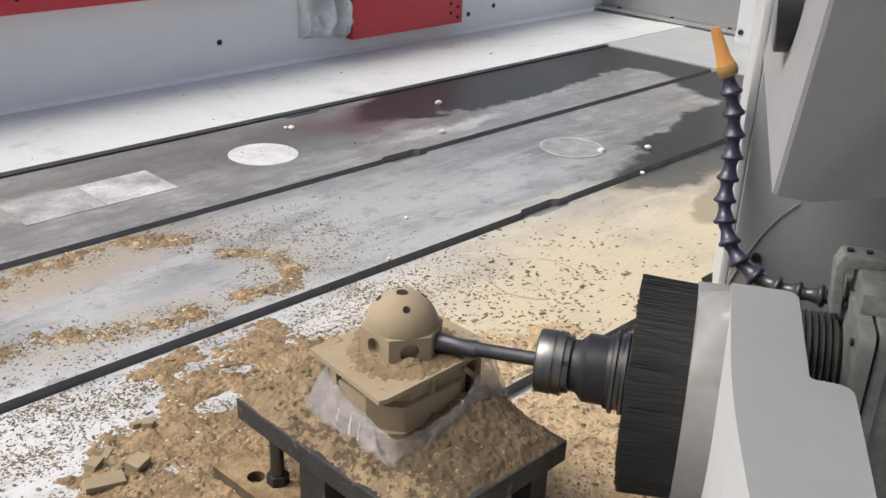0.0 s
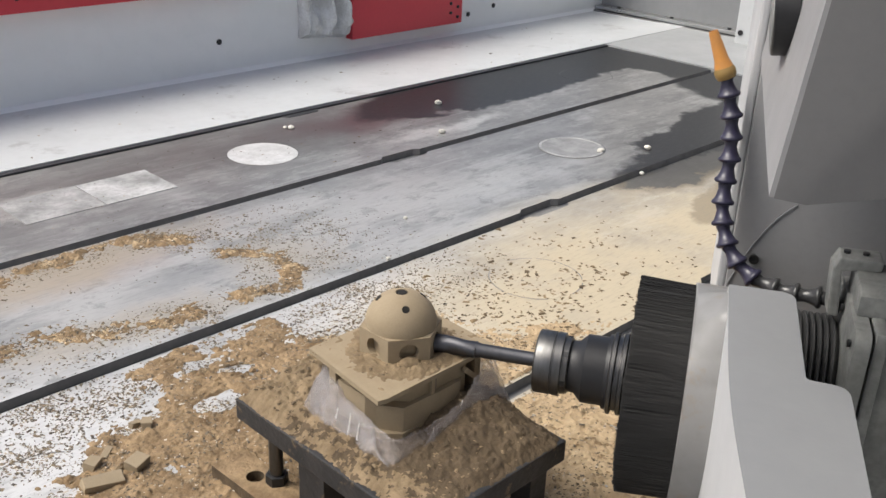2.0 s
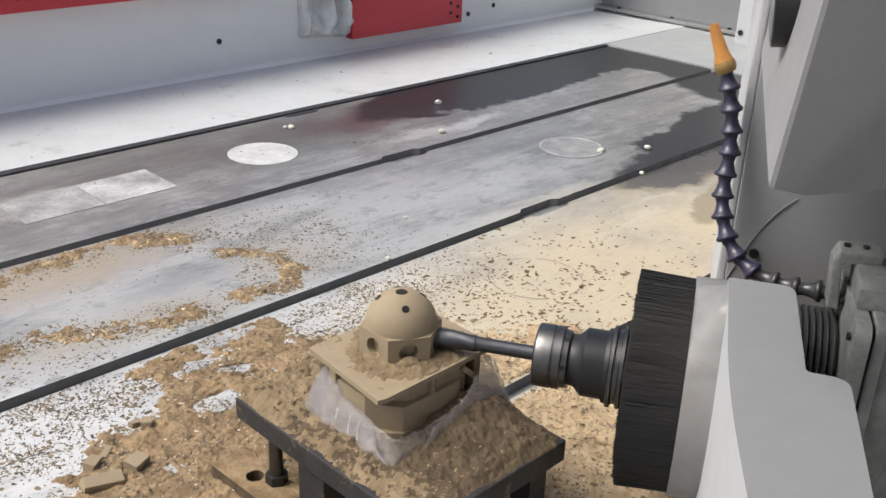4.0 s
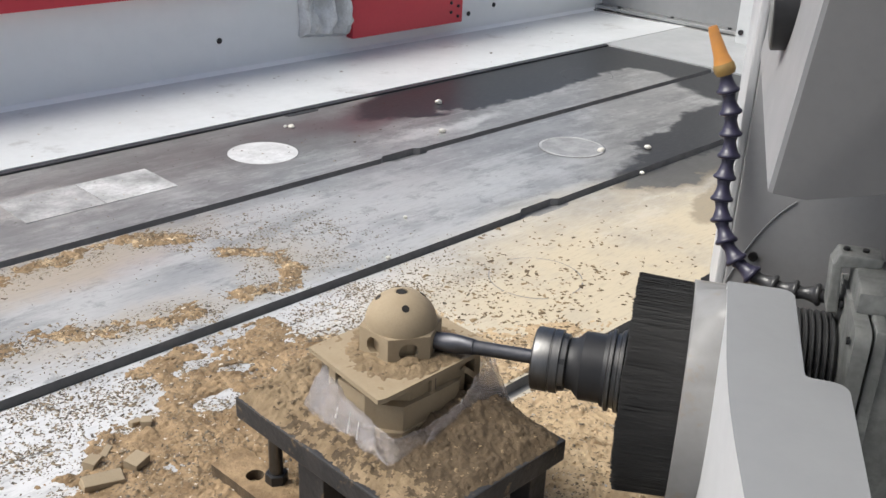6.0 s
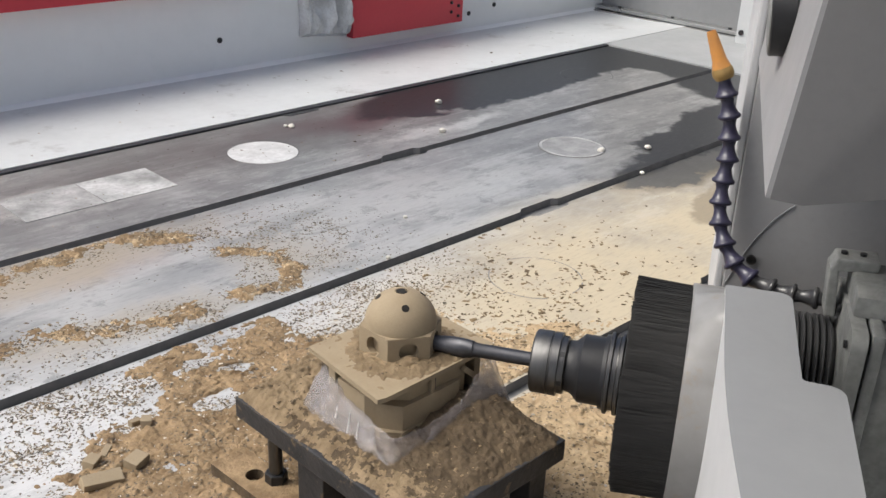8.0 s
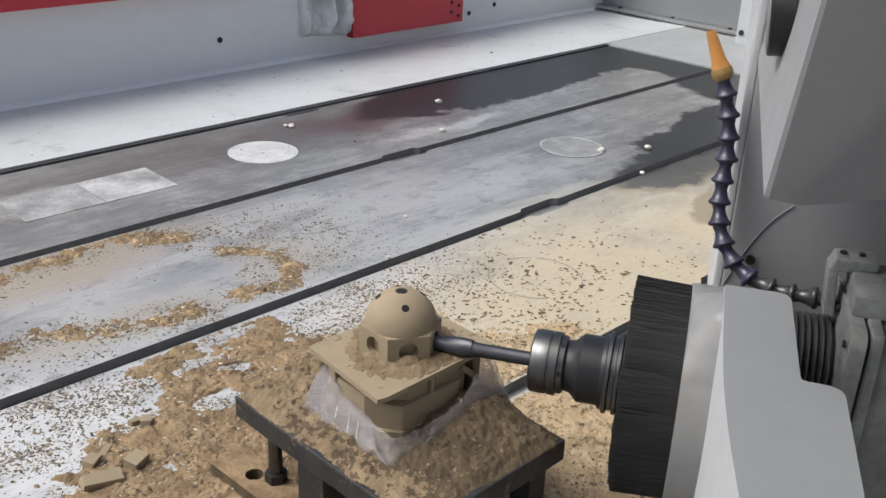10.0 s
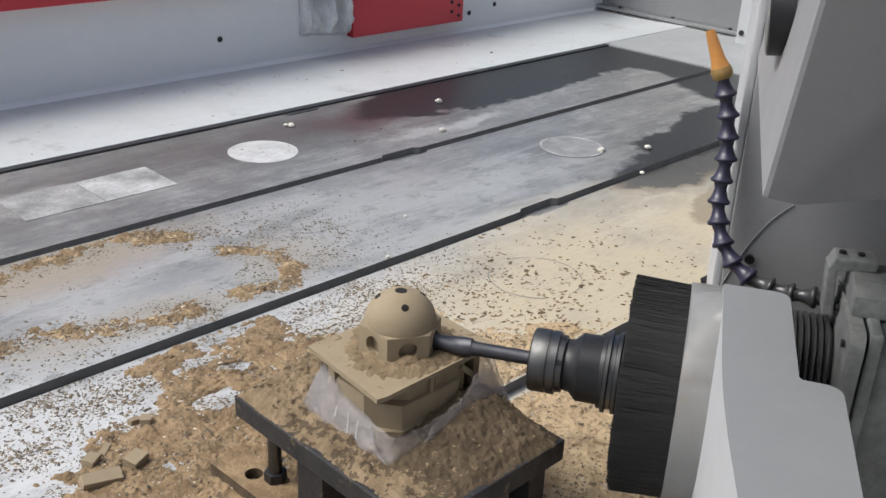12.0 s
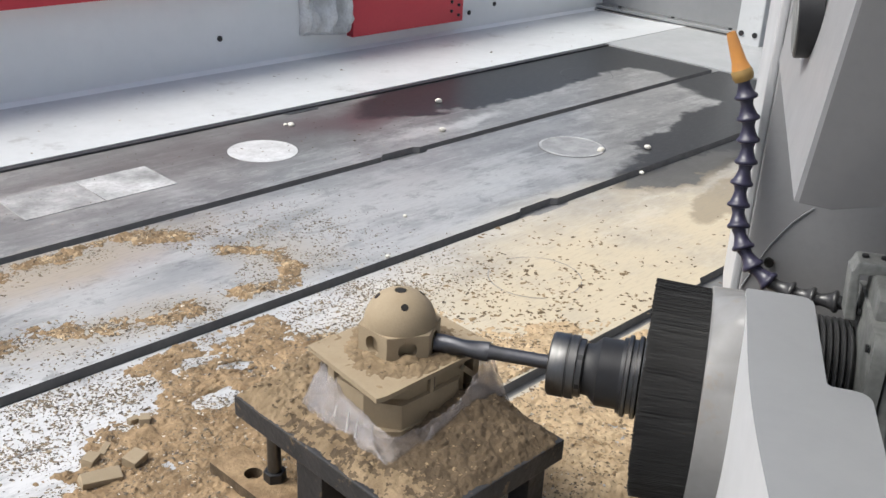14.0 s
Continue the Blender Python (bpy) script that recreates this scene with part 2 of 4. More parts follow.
# ---- building helpers ----
def part(name, bm, material, parent=None, label="", m=None, smooth=False, bevel=0.0):
    """Links a bmesh as one mesh object, under parent where there is one."""
    if bevel:
        sharp = [e for e in bm.edges if len(e.link_faces) == 2 and e.calc_face_angle(0) > 0.5]
        bmesh.ops.bevel(bm, geom=sharp, offset=bevel, segments=2, affect="EDGES", profile=0.6)
    bmesh.ops.recalc_face_normals(bm, faces=bm.faces[:])
    me = bpy.data.meshes.new(name)
    bm.to_mesh(me)
    bm.free()
    if smooth:
        for f in me.polygons:
            f.use_smooth = True
        me.set_sharp_from_angle(angle=radians(38))
    me.materials.append(material)
    ob = new(name, me)
    if parent:
        ob.parent = parent
    if m is not None:
        ob.matrix_basis = m
    return tagged(ob, label)


def box(x0, x1, y0, y1, z0, z1, bm=None):
    bm = bm or bmesh.new()
    bmesh.ops.create_cube(bm, size=1, matrix=Matrix.Translation(((x0 + x1) / 2, (y0 + y1) / 2, (z0 + z1) / 2)) @ Matrix.Diagonal((x1 - x0, y1 - y0, z1 - z0, 1)))
    return bm


def hull(pts, bm=None):
    bm = bm or bmesh.new()
    vs = [bm.verts.new(p) for p in pts]
    r = bmesh.ops.convex_hull(bm, input=vs)
    bmesh.ops.delete(bm, geom=[g for g in r["geom_interior"] if isinstance(g, bmesh.types.BMVert)], context="VERTS")
    bmesh.ops.dissolve_limit(bm, angle_limit=radians(2), verts=bm.verts[:], edges=bm.edges[:])
    return bm


def prism(outline, z0, z1, bm=None):
    """An outline in x, y, raised from z0 to z1."""
    bm = bm or bmesh.new()
    lo = [bm.verts.new((x, y, z0)) for x, y in outline]
    hi = [bm.verts.new((x, y, z1)) for x, y in outline]
    k = len(outline)
    bm.faces.new(lo[::-1]), bm.faces.new(hi)
    for i in range(k):
        bm.faces.new((lo[i], lo[(i + 1) % k], hi[(i + 1) % k], hi[i]))
    return bm


def lathe(profile, steps=48, bm=None, axis="X"):
    """A closed solid turned round the x axis (or z): rows of (along, radius); ends at radius 0."""
    bm = bm or bmesh.new()
    rings = []
    for a, r in profile:
        ring = []
        for i in range(1 if r == 0 else steps):
            t = 2 * math.pi * i / steps
            u, v = r * math.cos(t), r * math.sin(t)
            ring.append(bm.verts.new((a, u, v) if axis == "X" else (u, v, a)))
        rings.append(ring)
    for p, q in zip(rings, rings[1:]):
        for i in range(steps):
            j = (i + 1) % steps
            vs = [p[i % len(p)], p[j % len(p)], q[j % len(q)], q[i % len(q)]]
            vs = list(dict.fromkeys(vs))
            if len(vs) > 2:
                bm.faces.new(vs)
    return bm


def between(rows, t):
    for (a, p), (b, q) in zip(rows, rows[1:]):
        if a <= t <= b:
            return p + (q - p) * (t - a) / (b - a)


def n3(x, y, z=0.0):
    return noise.fractal((x, y, z), 1.0, 2.0, 4)


# ---- setting: bed, aprons, walls ----
SLOTS = (0.231, 0.531, 0.830, 1.131)
BED_X0, BED_X1, BED_Y0, BED_Y1 = -0.75, 2.027, -0.30, 1.431
HALF, POCKET = 0.0095, 0.017


def machine_bed():
    """Planed bed in strips, with open slots and the wide pocket where bolts go in."""
    ys = [BED_Y0, *SLOTS, BED_Y1]
    bm = bmesh.new()
    for a, b in zip(ys, ys[1:]):
        lo, hi = (a if a == BED_Y0 else a + HALF), (b if b == BED_Y1 else b - HALF)
        out = [(BED_X0, lo)]
        if a != BED_Y0:
            out += [(1.015, lo), (1.025, a + POCKET), (1.092, a + POCKET), (1.102, lo)]
        out += [(BED_X1, lo), (BED_X1, hi)]
        if b != BED_Y1:
            out += [(1.102, hi), (1.092, b - POCKET), (1.025, b - POCKET), (1.015, hi)]
        out.append((BED_X0, hi))
        prism(out, -0.011, 0.0, bm)
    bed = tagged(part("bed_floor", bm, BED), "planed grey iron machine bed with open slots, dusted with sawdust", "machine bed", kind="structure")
    # slot walls take the darker slot colour, which adds to the recess's shade
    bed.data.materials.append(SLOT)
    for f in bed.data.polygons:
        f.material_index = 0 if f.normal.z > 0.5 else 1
    bm = box(BED_X0, BED_X1, BED_Y0, BED_Y1, -0.30, -0.0115)
    part("slot_base", bm, SLOT, bed, "slot bottom, darkened for the recess's shade")
    return bed


bed = machine_bed()


def cover_disc(x, y, r, material, lift, label):
    bm = lathe([(-0.004, 0), (-0.004, r), (lift, r), (lift + 0.0003, r - 0.001), (lift + 0.0003, 0)], 64, axis="Z")
    bmesh.ops.translate(bm, verts=bm.verts[:], vec=(x, y, 0))
    part("cover_disc", bm, material, bed, label)
    bm = bmesh.new()
    rings = [[bm.verts.new((q * math.cos(i * math.pi / 36), q * math.sin(i * math.pi / 36), 0.0005)) for i in range(72)] for q in (r + 0.0002, r + 0.0016)]
    for i in range(72):
        if material is BED and n3(1.3 * math.cos(i * math.pi / 36), 1.3 * math.sin(i * math.pi / 36), x * 7) > 0.12:
            continue
        bm.faces.new((rings[0][i], rings[0][(i + 1) % 72], rings[1][(i + 1) % 72], rings[1][i]))
    part("disc_joint", bm, SLOT, bed, "", pose(x, y, 0.0))


DISC_PALE = surface("pale_disc_iron", (0.66, 0.66, 0.655), (0.45, 0.45, 0.445), 0.5, 0.25, coarse=22, fine=150, bump=0.1, amount=0.9)
DISC_DULL = surface("dull_disc_iron", (0.36, 0.36, 0.355), (0.22, 0.22, 0.22), 0.5, 0.3, coarse=26, fine=150, bump=0.1, amount=0.9)
BLOTCHY = surface("blotchy_grey_plate", (0.50, 0.495, 0.49), (0.20, 0.198, 0.195), 0.5, 0.3, coarse=17, fine=150, bump=0.1, amount=1.0)
PATCHY = surface("patchy_white_plate", (0.60, 0.60, 0.595), (0.22, 0.22, 0.217), 0.5, 0.2, coarse=15, fine=150, bump=0.1, amount=1.0)
for x, y, mat, lab in ((0.883, 1.282, DISC_PALE, "pale dusted round cover"), (1.312, 0.981, DISC_DULL, "round cover with a pale rim"),
                       (0.866, 0.684, BED, "round cover under tan dust"), (0.243, 0.682, BED, ""), (1.742, 1.282, BED, "")):
    cover_disc(x, y, 0.057, mat, 0.0, lab)
bm = lathe([(0.0012, 0.0525), (0.0012, 0.0562), (0.0010, 0.0566), (0.0008, 0.0520), (0.0012, 0.0525)], 64, axis="Z")
part("pale_rim", bm, PATCHY, bed, "pale dusty rim of a round cover", pose(1.312, 0.981, 0.0))
for x0, x1, y0, y1, mat in ((0.585, 0.697, 1.234, 1.330, PATCHY), (0.470, 0.583, 1.234, 1.330, BLOTCHY)):
    part("cover_plate", box(x0, x1, y0, y1, -0.004, 0.0010), mat, bed, "pale square cover plate", bevel=0.0003)

# raised aprons and the sheet that slopes up to the back wall
apron = tagged(part("apron_floor", hull([(x, y, z) for x in (-0.75, 2.43) for y, z in ((1.446, 0.004), (1.446, -0.08), (1.75, 0.0), (1.75, -0.08))]), APRON),
               "scuffed white sheet-metal apron beside the bed", "apron", kind="structure")
part("edge_strip", box(-0.75, 2.027, 1.4325, 1.4455, -0.06, 0.003), EDGE, apron, "dark steel edge strip", bevel=0.001)
# no recess here: a dark block is painted in for the pocket's shade
part("pocket_dark_block", hull([(x, y, z) for x, y in ((1.030, 1.4326), (1.040, 1.4195), (1.105, 1.4195), (1.115, 1.4326)) for z in (-0.01, 0.0008)]), EDGE, apron, "dark block standing in for the shade in a bolt pocket")
tagged(part("end_apron_floor", box(2.030, 2.43, -0.6, 1.4455, -0.08, 0.0030), ENDSHEET), "white sheet-metal apron past the bed's end, darkened for the weaker light", "apron", kind="structure")
tagged(part("skirting_trim", hull([(x, y, z) for x in (-0.75, 2.43) for y, z in ((1.748, 0.0), (1.7595, 0.007), (1.7595, -0.05), (1.75, -0.05))]), WHITE),
       "white folded sheet along the foot of the wall", "trim", kind="structure")
tagged(part("wall_north", box(-1.5, 2.6, 1.760, 1.82, -0.3, 0.27), WHITE), "white enamelled enclosure wall", "wall", kind="structure")
tagged(part("wall_east", box(2.43, 2.49, -0.6, 1.757, -0.3, 0.62), DIMWHITE), "white enamelled end wall, weaker light put into its colour", "wall", kind="structure")
# unseen additions: a low west wall, then a south wall and ceiling blocking sky light
tagged(part("wall_west", box(-1.56, -1.50, -0.6, 1.82, -0.3, 0.25), WHITE), "unseen plain white end wall added to close the place", "wall", kind="structure")
tagged(part("wall_south", box(-1.56, 2.6, -0.66, -0.60, -0.3, 0.95), WHITE), "unseen plain white wall added to keep sky light off the near side", "wall", kind="structure")
tagged(part("ceiling", box(-1.56, 2.6, -0.66, -0.10, 0.955, 1.01), GREY), "unseen plain grey panel added over the near side to block sky light", "ceiling", kind="structure")
tagged(part("ground", box(-6, 6, -6, 6, -0.36, -0.305), GREY), "grey workshop floor", "floor", kind="structure")


def red_panel(x0, x1, z0, z1, holes):
    root = tagged(part("red_panel", box(x0, x1, 1.735, 1.7585, z0, z1), RED, bevel=0.002), "red enamelled sheet panel on the white wall", "panel", "red wall panels")
    for x, z in holes:
        part("bolt", lathe([(0, 0), (0, 0.004), (0.003, 0.004), (0.004, 0.002), (0.004, 0)], 12, axis="Z"), BLACKED, root, "dark bolt", pose(x, 1.735, z, 90))
    return root


red_panel(1.453, 1.812, 0.034, 0.262, [(1.795, 0.05), (1.795, 0.075), (1.77, 0.062), (1.77, 0.085), (1.795, 0.1)])
red_panel(-0.6, 1.20, 0.174, 0.262, [(0.7, 0.2), (0.95, 0.2)])


def cloth_wrap():
    bm = bmesh.new()
    nx, nz = 24, 20
    grid = []
    for j in range(nz + 1):
        row = []
        for i in range(nx + 1):
            u, v = i / nx, j / nz
            d = 0.014 + 0.012 * math.sin(u * 17 + 2 * n3(u * 3, v * 2)) * 0.5 + 0.012 * n3(u * 5, v * 3, 2)
            row.append(bm.verts.new((1.318 + 0.128 * u + 0.006 * n3(v * 3, 5), 1.7595 - max(0.004, d) * (0.35 if j == 0 else 1) * 2, 0.052 - 0.012 * u + 0.205 * v)))
        grid.append(row)
    for j in range(nz):
        for i in range(nx):
            bm.faces.new((grid[j][i], grid[j][i + 1], grid[j + 1][i + 1], grid[j + 1][i]))
    edge = [e for e in bm.edges if e.is_boundary]
    r = bmesh.ops.extrude_edge_only(bm, edges=edge)
    for v in [g for g in r["geom"] if isinstance(g, bmesh.types.BMVert)]:
        v.co.y = 1.7595
    tagged(part("wall_cloth", bm, CLOTH, smooth=True), "crumpled dirty white cloth strip on the wall", "cloth")


cloth_wrap()


def wall_hole(x, y, z):
    tagged(part("wall_bolt", lathe([(0, 0), (0, 0.006), (0.002, 0.006), (0.003, 0.004), (0.003, 0)], 16, axis="Z"), BLACKED, m=pose(x, y, z, 90)),
           "small black bolt in the white wall", "bolt", "wall bolts")


for x, z in ((1.115, 0.068), (1.955, 0.058), (1.86, 0.045), (2.05, 0.10)):
    wall_hole(x, 1.760, z)


def end_rail():
    root = tagged(part("end_rail", box(2.395, 2.4295, 1.10, 1.755, 0.006, 0.016), ALU, bevel=0.002), "steel guide rail along the end wall", "rail")
    part("rail_lip", box(2.385, 2.3945, 1.10, 1.755, -0.005, 0.003), SLOT, root, "dark lower lip")
    for y in (1.15, 1.32, 1.5, 1.68):
        part("rail_bolt", lathe([(0, 0), (0, 0.005), (0.004, 0.005), (0.004, 0)], 12, axis="Z"), BLACKED, root, "", pose(2.41, y, 0.016))


end_rail()
post = tagged(part("end_post", box(2.33, 2.40, 1.190, 1.258, -0.006, 1.0), APRON, bevel=0.004), "white enamelled upright post by the end wall", "post")
for x, y in ((2.331, 1.205), (2.331, 1.243)):
    part("bolt", lathe([(0, 0), (0, 0.007), (0.004, 0.007), (0.004, 0)], 12), BLACKED, post, "dark bolt", pose(x, y, 0.03, 0, 180, 0))


# ---- the stand and the model on it ----
STAND_Z = 0.0745
SX0, SX1, SY0, SY1 = 0.377, 0.536, 0.379, 0.601


def steel_stand():
    root = new("steel_stand")
    root.location = ((SX0 + SX1) / 2, (SY0 + SY1) / 2, 0)
    o = root.location
    tagged(root, "dark steel plate stand on legs, heaped with sawdust", "stand")
    part("top_plate", box(SX0 - o.x, SX1 - o.x, SY0 - o.y, SY1 - o.y, STAND_Z - 0.019, STAND_Z), STAND, root, bevel=0.0012)
    for x, y in ((SX0 + 0.018, SY0 + 0.02), (SX1 - 0.018, SY0 + 0.02), (SX1 - 0.018, SY1 - 0.02)):
        part("leg", box(x - 0.010 - o.x, x + 0.010 - o.x, y - 0.010 - o.y, y + 0.010 - o.y, 0, STAND_Z - 0.019), STAND, root, bevel=0.001)
    part("leg", box(SX0 + 0.004 - o.x, SX0 + 0.03 - o.x, 0.49 - o.y, 0.522 - o.y, 0, STAND_Z - 0.019), STAND, root, bevel=0.001)
    stud = lathe([(0, 0), (0, 0.0058), (STAND_Z - 0.019, 0.0058), (STAND_Z - 0.019, 0)], 20, axis="Z")
    stud = part("stud", stud, STEEL, root, "round steel stud", pose(0.3835 - o.x, 0.5555 - o.y, 0), smooth=True)
    nut = bmesh.new()
    bmesh.ops.create_cone(nut, cap_ends=True, segments=6, radius1=0.0095, radius2=0.0095, depth=0.011, matrix=Matrix.Translation((0, 0, 0.0160)))
    part("hex_nut", nut, BLACKED, stud, "dark hexagon nut", bevel=0.0008)
    return root


steel_stand()


def clamp_bar():
    """Dusty clamp strap with a bolt hole, under the stud's nut."""
    bm = bmesh.new()
    w, le, r = 0.019, 0.052, 0.0085
    out = [(-le, -w), (le, -w), (le, w), (-le, w)]
    hole = [(-0.010 + r * math.cos(i * math.pi / 12), r * math.sin(i * math.pi / 12)) for i in range(24)]
    outer, inner = {}, {}
    dense = []
    for (ax, ay), (bx, by) in zip(out, out[1:] + out[:1]):
        for k in range(6):
            dense.append((ax + (bx - ax) * k / 6, ay + (by - ay) * k / 6))
    dense.sort(key=lambda p: math.atan2(p[1], p[0] + 0.010))
    hole.sort(key=lambda p: math.atan2(p[1], p[0] + 0.010))
    for z in (0.0, 0.010):
        outer[z] = [bm.verts.new((x, y, z)) for x, y in dense]
        inner[z] = [bm.verts.new((x, y, z)) for x, y in hole]
    k = 24
    for i in range(k):
        j = (i + 1) % k
        for z in (0.0, 0.010):
            bm.faces.new((outer[z][i], outer[z][j], inner[z][j], inner[z][i]))
        bm.faces.new((outer[0.0][i], outer[0.0][j], outer[0.010][j], outer[0.010][i]))
        bm.faces.new((inner[0.0][i], inner[0.0][j], inner[0.010][j], inner[0.010][i]))
    tagged(part("clamp_bar", bm, DUST, m=pose(0.3745, 0.564, 0.0003, 0, 0, -88) @ Matrix.Diagonal((0.9, 0.9, 1.25, 1))), "dusty tan clamp bar with a bolt hole", "clamp").data.materials.append(HEAP)
    me = bpy.data.objects["clamp_bar"].data
    for f in me.polygons:
        f.material_index = 0 if f.normal.z > 0.5 else 1


clamp_bar()

CX, CY = 0.4715, 0.5035
PLATE_Z = 0.1295


def dome_model():
    """Carved model of a domed building: body, eaves plate, hexagonal drum with arched openings, dome with round holes."""
    root = new("carved_model")
    root.location = (CX, CY, STAND_Z)
    tagged(root, "tan model-board carving of a domed hexagonal building", "carved model")
    zp, zd = PLATE_Z - STAND_Z, PLATE_Z - STAND_Z
    # body under the plate: stepped, with chamfered corners
    bm = bmesh.new()

    def ring(hx, hy, ch):
        return [(hx, -hy + ch), (hx, hy - ch), (hx - ch, hy), (-hx + ch, hy), (-hx, hy - ch), (-hx, -hy + ch), (-hx + ch, -hy), (hx - ch, -hy)]
    prism([(x, y - 0.010) for x, y in ring(0.050, 0.034, 0.020)], 0.0, zp - 0.003, bm)
    body = part("body", bm, BOARD, root, bevel=0.0008)
    bm = bmesh.new()
    prism([(x, y - 0.012) for x, y in ring(0.054, 0.037, 0.012)], 0.0, 0.016, bm)
    part("plinth", bm, BOARD, root, bevel=0.0008)
    # stepped blocks round the body
    bm = bmesh.new()
    prism([(-0.052, -0.030), (-0.040, -0.0475), (-0.004, -0.0485), (0.020, -0.0480), (0.026, -0.044), (0.026, -0.030)], 0.016, 0.0375, bm)
    part("front_block", bm, BOARD, body, bevel=0.0008)
    bm = bmesh.new()
    prism([(-0.0565, -0.022), (-0.050, -0.030), (-0.044, -0.030), (-0.044, 0.012), (-0.0565, 0.010)], 0.012, 0.0430, bm)
    part("side_block", bm, BOARD, body, bevel=0.0008)
    part("pilaster", box(-0.0575, -0.049, 0.012, 0.020, 0.010, zp - 0.004), BOARD, body, bevel=0.0006)
    part("pilaster", box(-0.0105, -0.0065, -0.0475, -0.043, 0.037, zp - 0.004), BOARD, body, bevel=0.0006)
    part("pilaster", box(0.0400, 0.047, -0.0450, -0.030, 0.016, zp - 0.004), BOARD, body, bevel=0.0006)
    # the slit is not cut: a dark strip carries its shade
    part("slit", box(-0.0063, -0.0040, -0.0455, -0.0435, zp - 0.018, zp - 0.006), STAND, body, "dark strip standing in for the shade in a narrow slit")
    part("strut", box(-0.0115, 0.0115, -0.0018, 0.0018, -0.0022, 0.0022), BOARD, body, "pale slanting strut", pose(0.0330, -0.0475, 0.0385, 0, 42, 0), bevel=0.0005)
    bm = bmesh.new()
    prism([(-0.066, -0.0475), (-0.058, -0.0495), (0.060, -0.0475), (0.062, 0.046), (-0.056, 0.047)], zp - 0.004, zp, bm)
    part("eaves_plate", bm, BOARD, root, bevel=0.0006)
    # hexagonal drum with round openings in each face
    R, h, d = 0.0335, 0.0225, 0.0335 * math.cos(math.pi / 6)
    drum = lathe([(zd, 0.0), (zd, 0.0235), (zd + h - 0.001, 0.0235), (zd + h - 0.001, 0.0)], 24, axis="Z")
    drum = part("drum_core", drum, BOARD, root)
    for k in range(6):
        bm = bmesh.new()
        r, cz, half = 0.0078, 0.0105, R / 2
        n = 24
        hole = [(r * math.cos(2 * math.pi * i / n), cz + r * math.sin(2 * math.pi * i / n)) for i in range(n)]
        rim = []
        for hx, hz in hole:
            dx, dz = hx, hz - cz
            s = min(half / abs(dx) if abs(dx) > 1e-9 else 9e9, ((h - cz) if dz > 0 else cz) / abs(dz) if abs(dz) > 1e-9 else 9e9)
            rim.append((dx * s, cz + dz * s))
        for c0 in ((half, h), (-half, h), (-half, 0), (half, 0)):
            i = min(range(n), key=lambda q: (rim[q][0] - c0[0]) ** 2 + (rim[q][1] - c0[1]) ** 2)
            rim[i] = c0
        shell = []
        for y, sc in ((d, 1.0), (d - 0.007, (d - 0.007) / d)):
            shell.append(([bm.verts.new((x * sc, y, z)) for x, z in rim], [bm.verts.new((x, y, z)) for x, z in hole]))
        for i in range(n):
            j = (i + 1) % n
            for o, q in shell:
                bm.faces.new((o[i], o[j], q[j], q[i]))
            bm.faces.new((shell[0][1][i], shell[0][1][j], shell[1][1][j], shell[1][1][i]))
            bm.faces.new((shell[0][0][i], shell[0][0][j], shell[1][0][j], shell[1][0][i]))
        part("drum_face", bm, BOARD, drum, "", pose(0, 0, zd, 0, 0, 60 * k - 90 + 60))
    for k, fill in ((3, 0.0050), (2, 0.0022)):
        mound = bmesh.new()
        bmesh.ops.create_icosphere(mound, subdivisions=3, radius=1.0)
        for v in mound.verts:
            g = 1 + 0.18 * noise.noise(v.co * 2.3 + Vector((k, 0, 0)))
            v.co = Vector((v.co.x * 0.0105 * g, v.co.y * 0.0065 * g, max(0.0, v.co.z) * fill * 1.5 * g))
        part("dust_mound", mound, TANPOWDER, drum, "tan dust in the opening", pose(0, 0, zd, 0, 0, 60 * k - 30) @ pose(0, d + 0.001, 0.0002), smooth=True)
    bm = bmesh.new()
    prism([(R * 0.99 * math.cos(radians(30 + 60 * k)), R * 0.99 * math.sin(radians(30 + 60 * k))) for k in range(6)], zd + h - 0.0012, zd + h + 0.0003, bm)
    part("drum_top", bm, BOARD, drum)
    # dome
    rd, z0, tall = 0.0288, zd + h, 0.945
    prof = [(z0, 0), (z0, rd)]
    prof += [(z0 + rd * tall * math.sin(radians(a)), rd * math.cos(radians(a))) for a in range(4, 80, 4)]
    top = z0 + rd * tall * math.sin(radians(80))
    prof += [(top, rd * math.cos(radians(80))), (top - 0.006, 0.0046), (top - 0.006, 0)]
    dome = part("dome", lathe(prof, 64, axis="Z"), BOARD, root, smooth=True)
    # black plugs fill the dome's openings and carry their shade as colour
    part("top_hole", lathe([(top - 0.0062, 0), (top - 0.0062, 0.0043), (top - 0.0001, 0.0043), (top - 0.0001, 0)], 24, axis="Z"), HOLE, dome, "black plug standing in for the shade in a round opening")
    for az in (237, 340, 57, 134):
        el = radians(50)
        p = Vector((rd * math.cos(el) * math.cos(radians(az)), rd * math.cos(el) * math.sin(radians(az)), z0 + rd * tall * math.sin(el)))
        nrm = (p - Vector((0, 0, z0))).normalized()
        m = Matrix.Translation(p) @ nrm.to_track_quat("X", "Z").to_matrix().to_4x4()
        part("round_hole", lathe([(-0.004, 0), (-0.004, 0.0030), (0.00025, 0.0030), (0.00025, 0)], 20), HOLE, dome, "black plug standing in for the shade in a round opening", m)
    return root


dome_model()


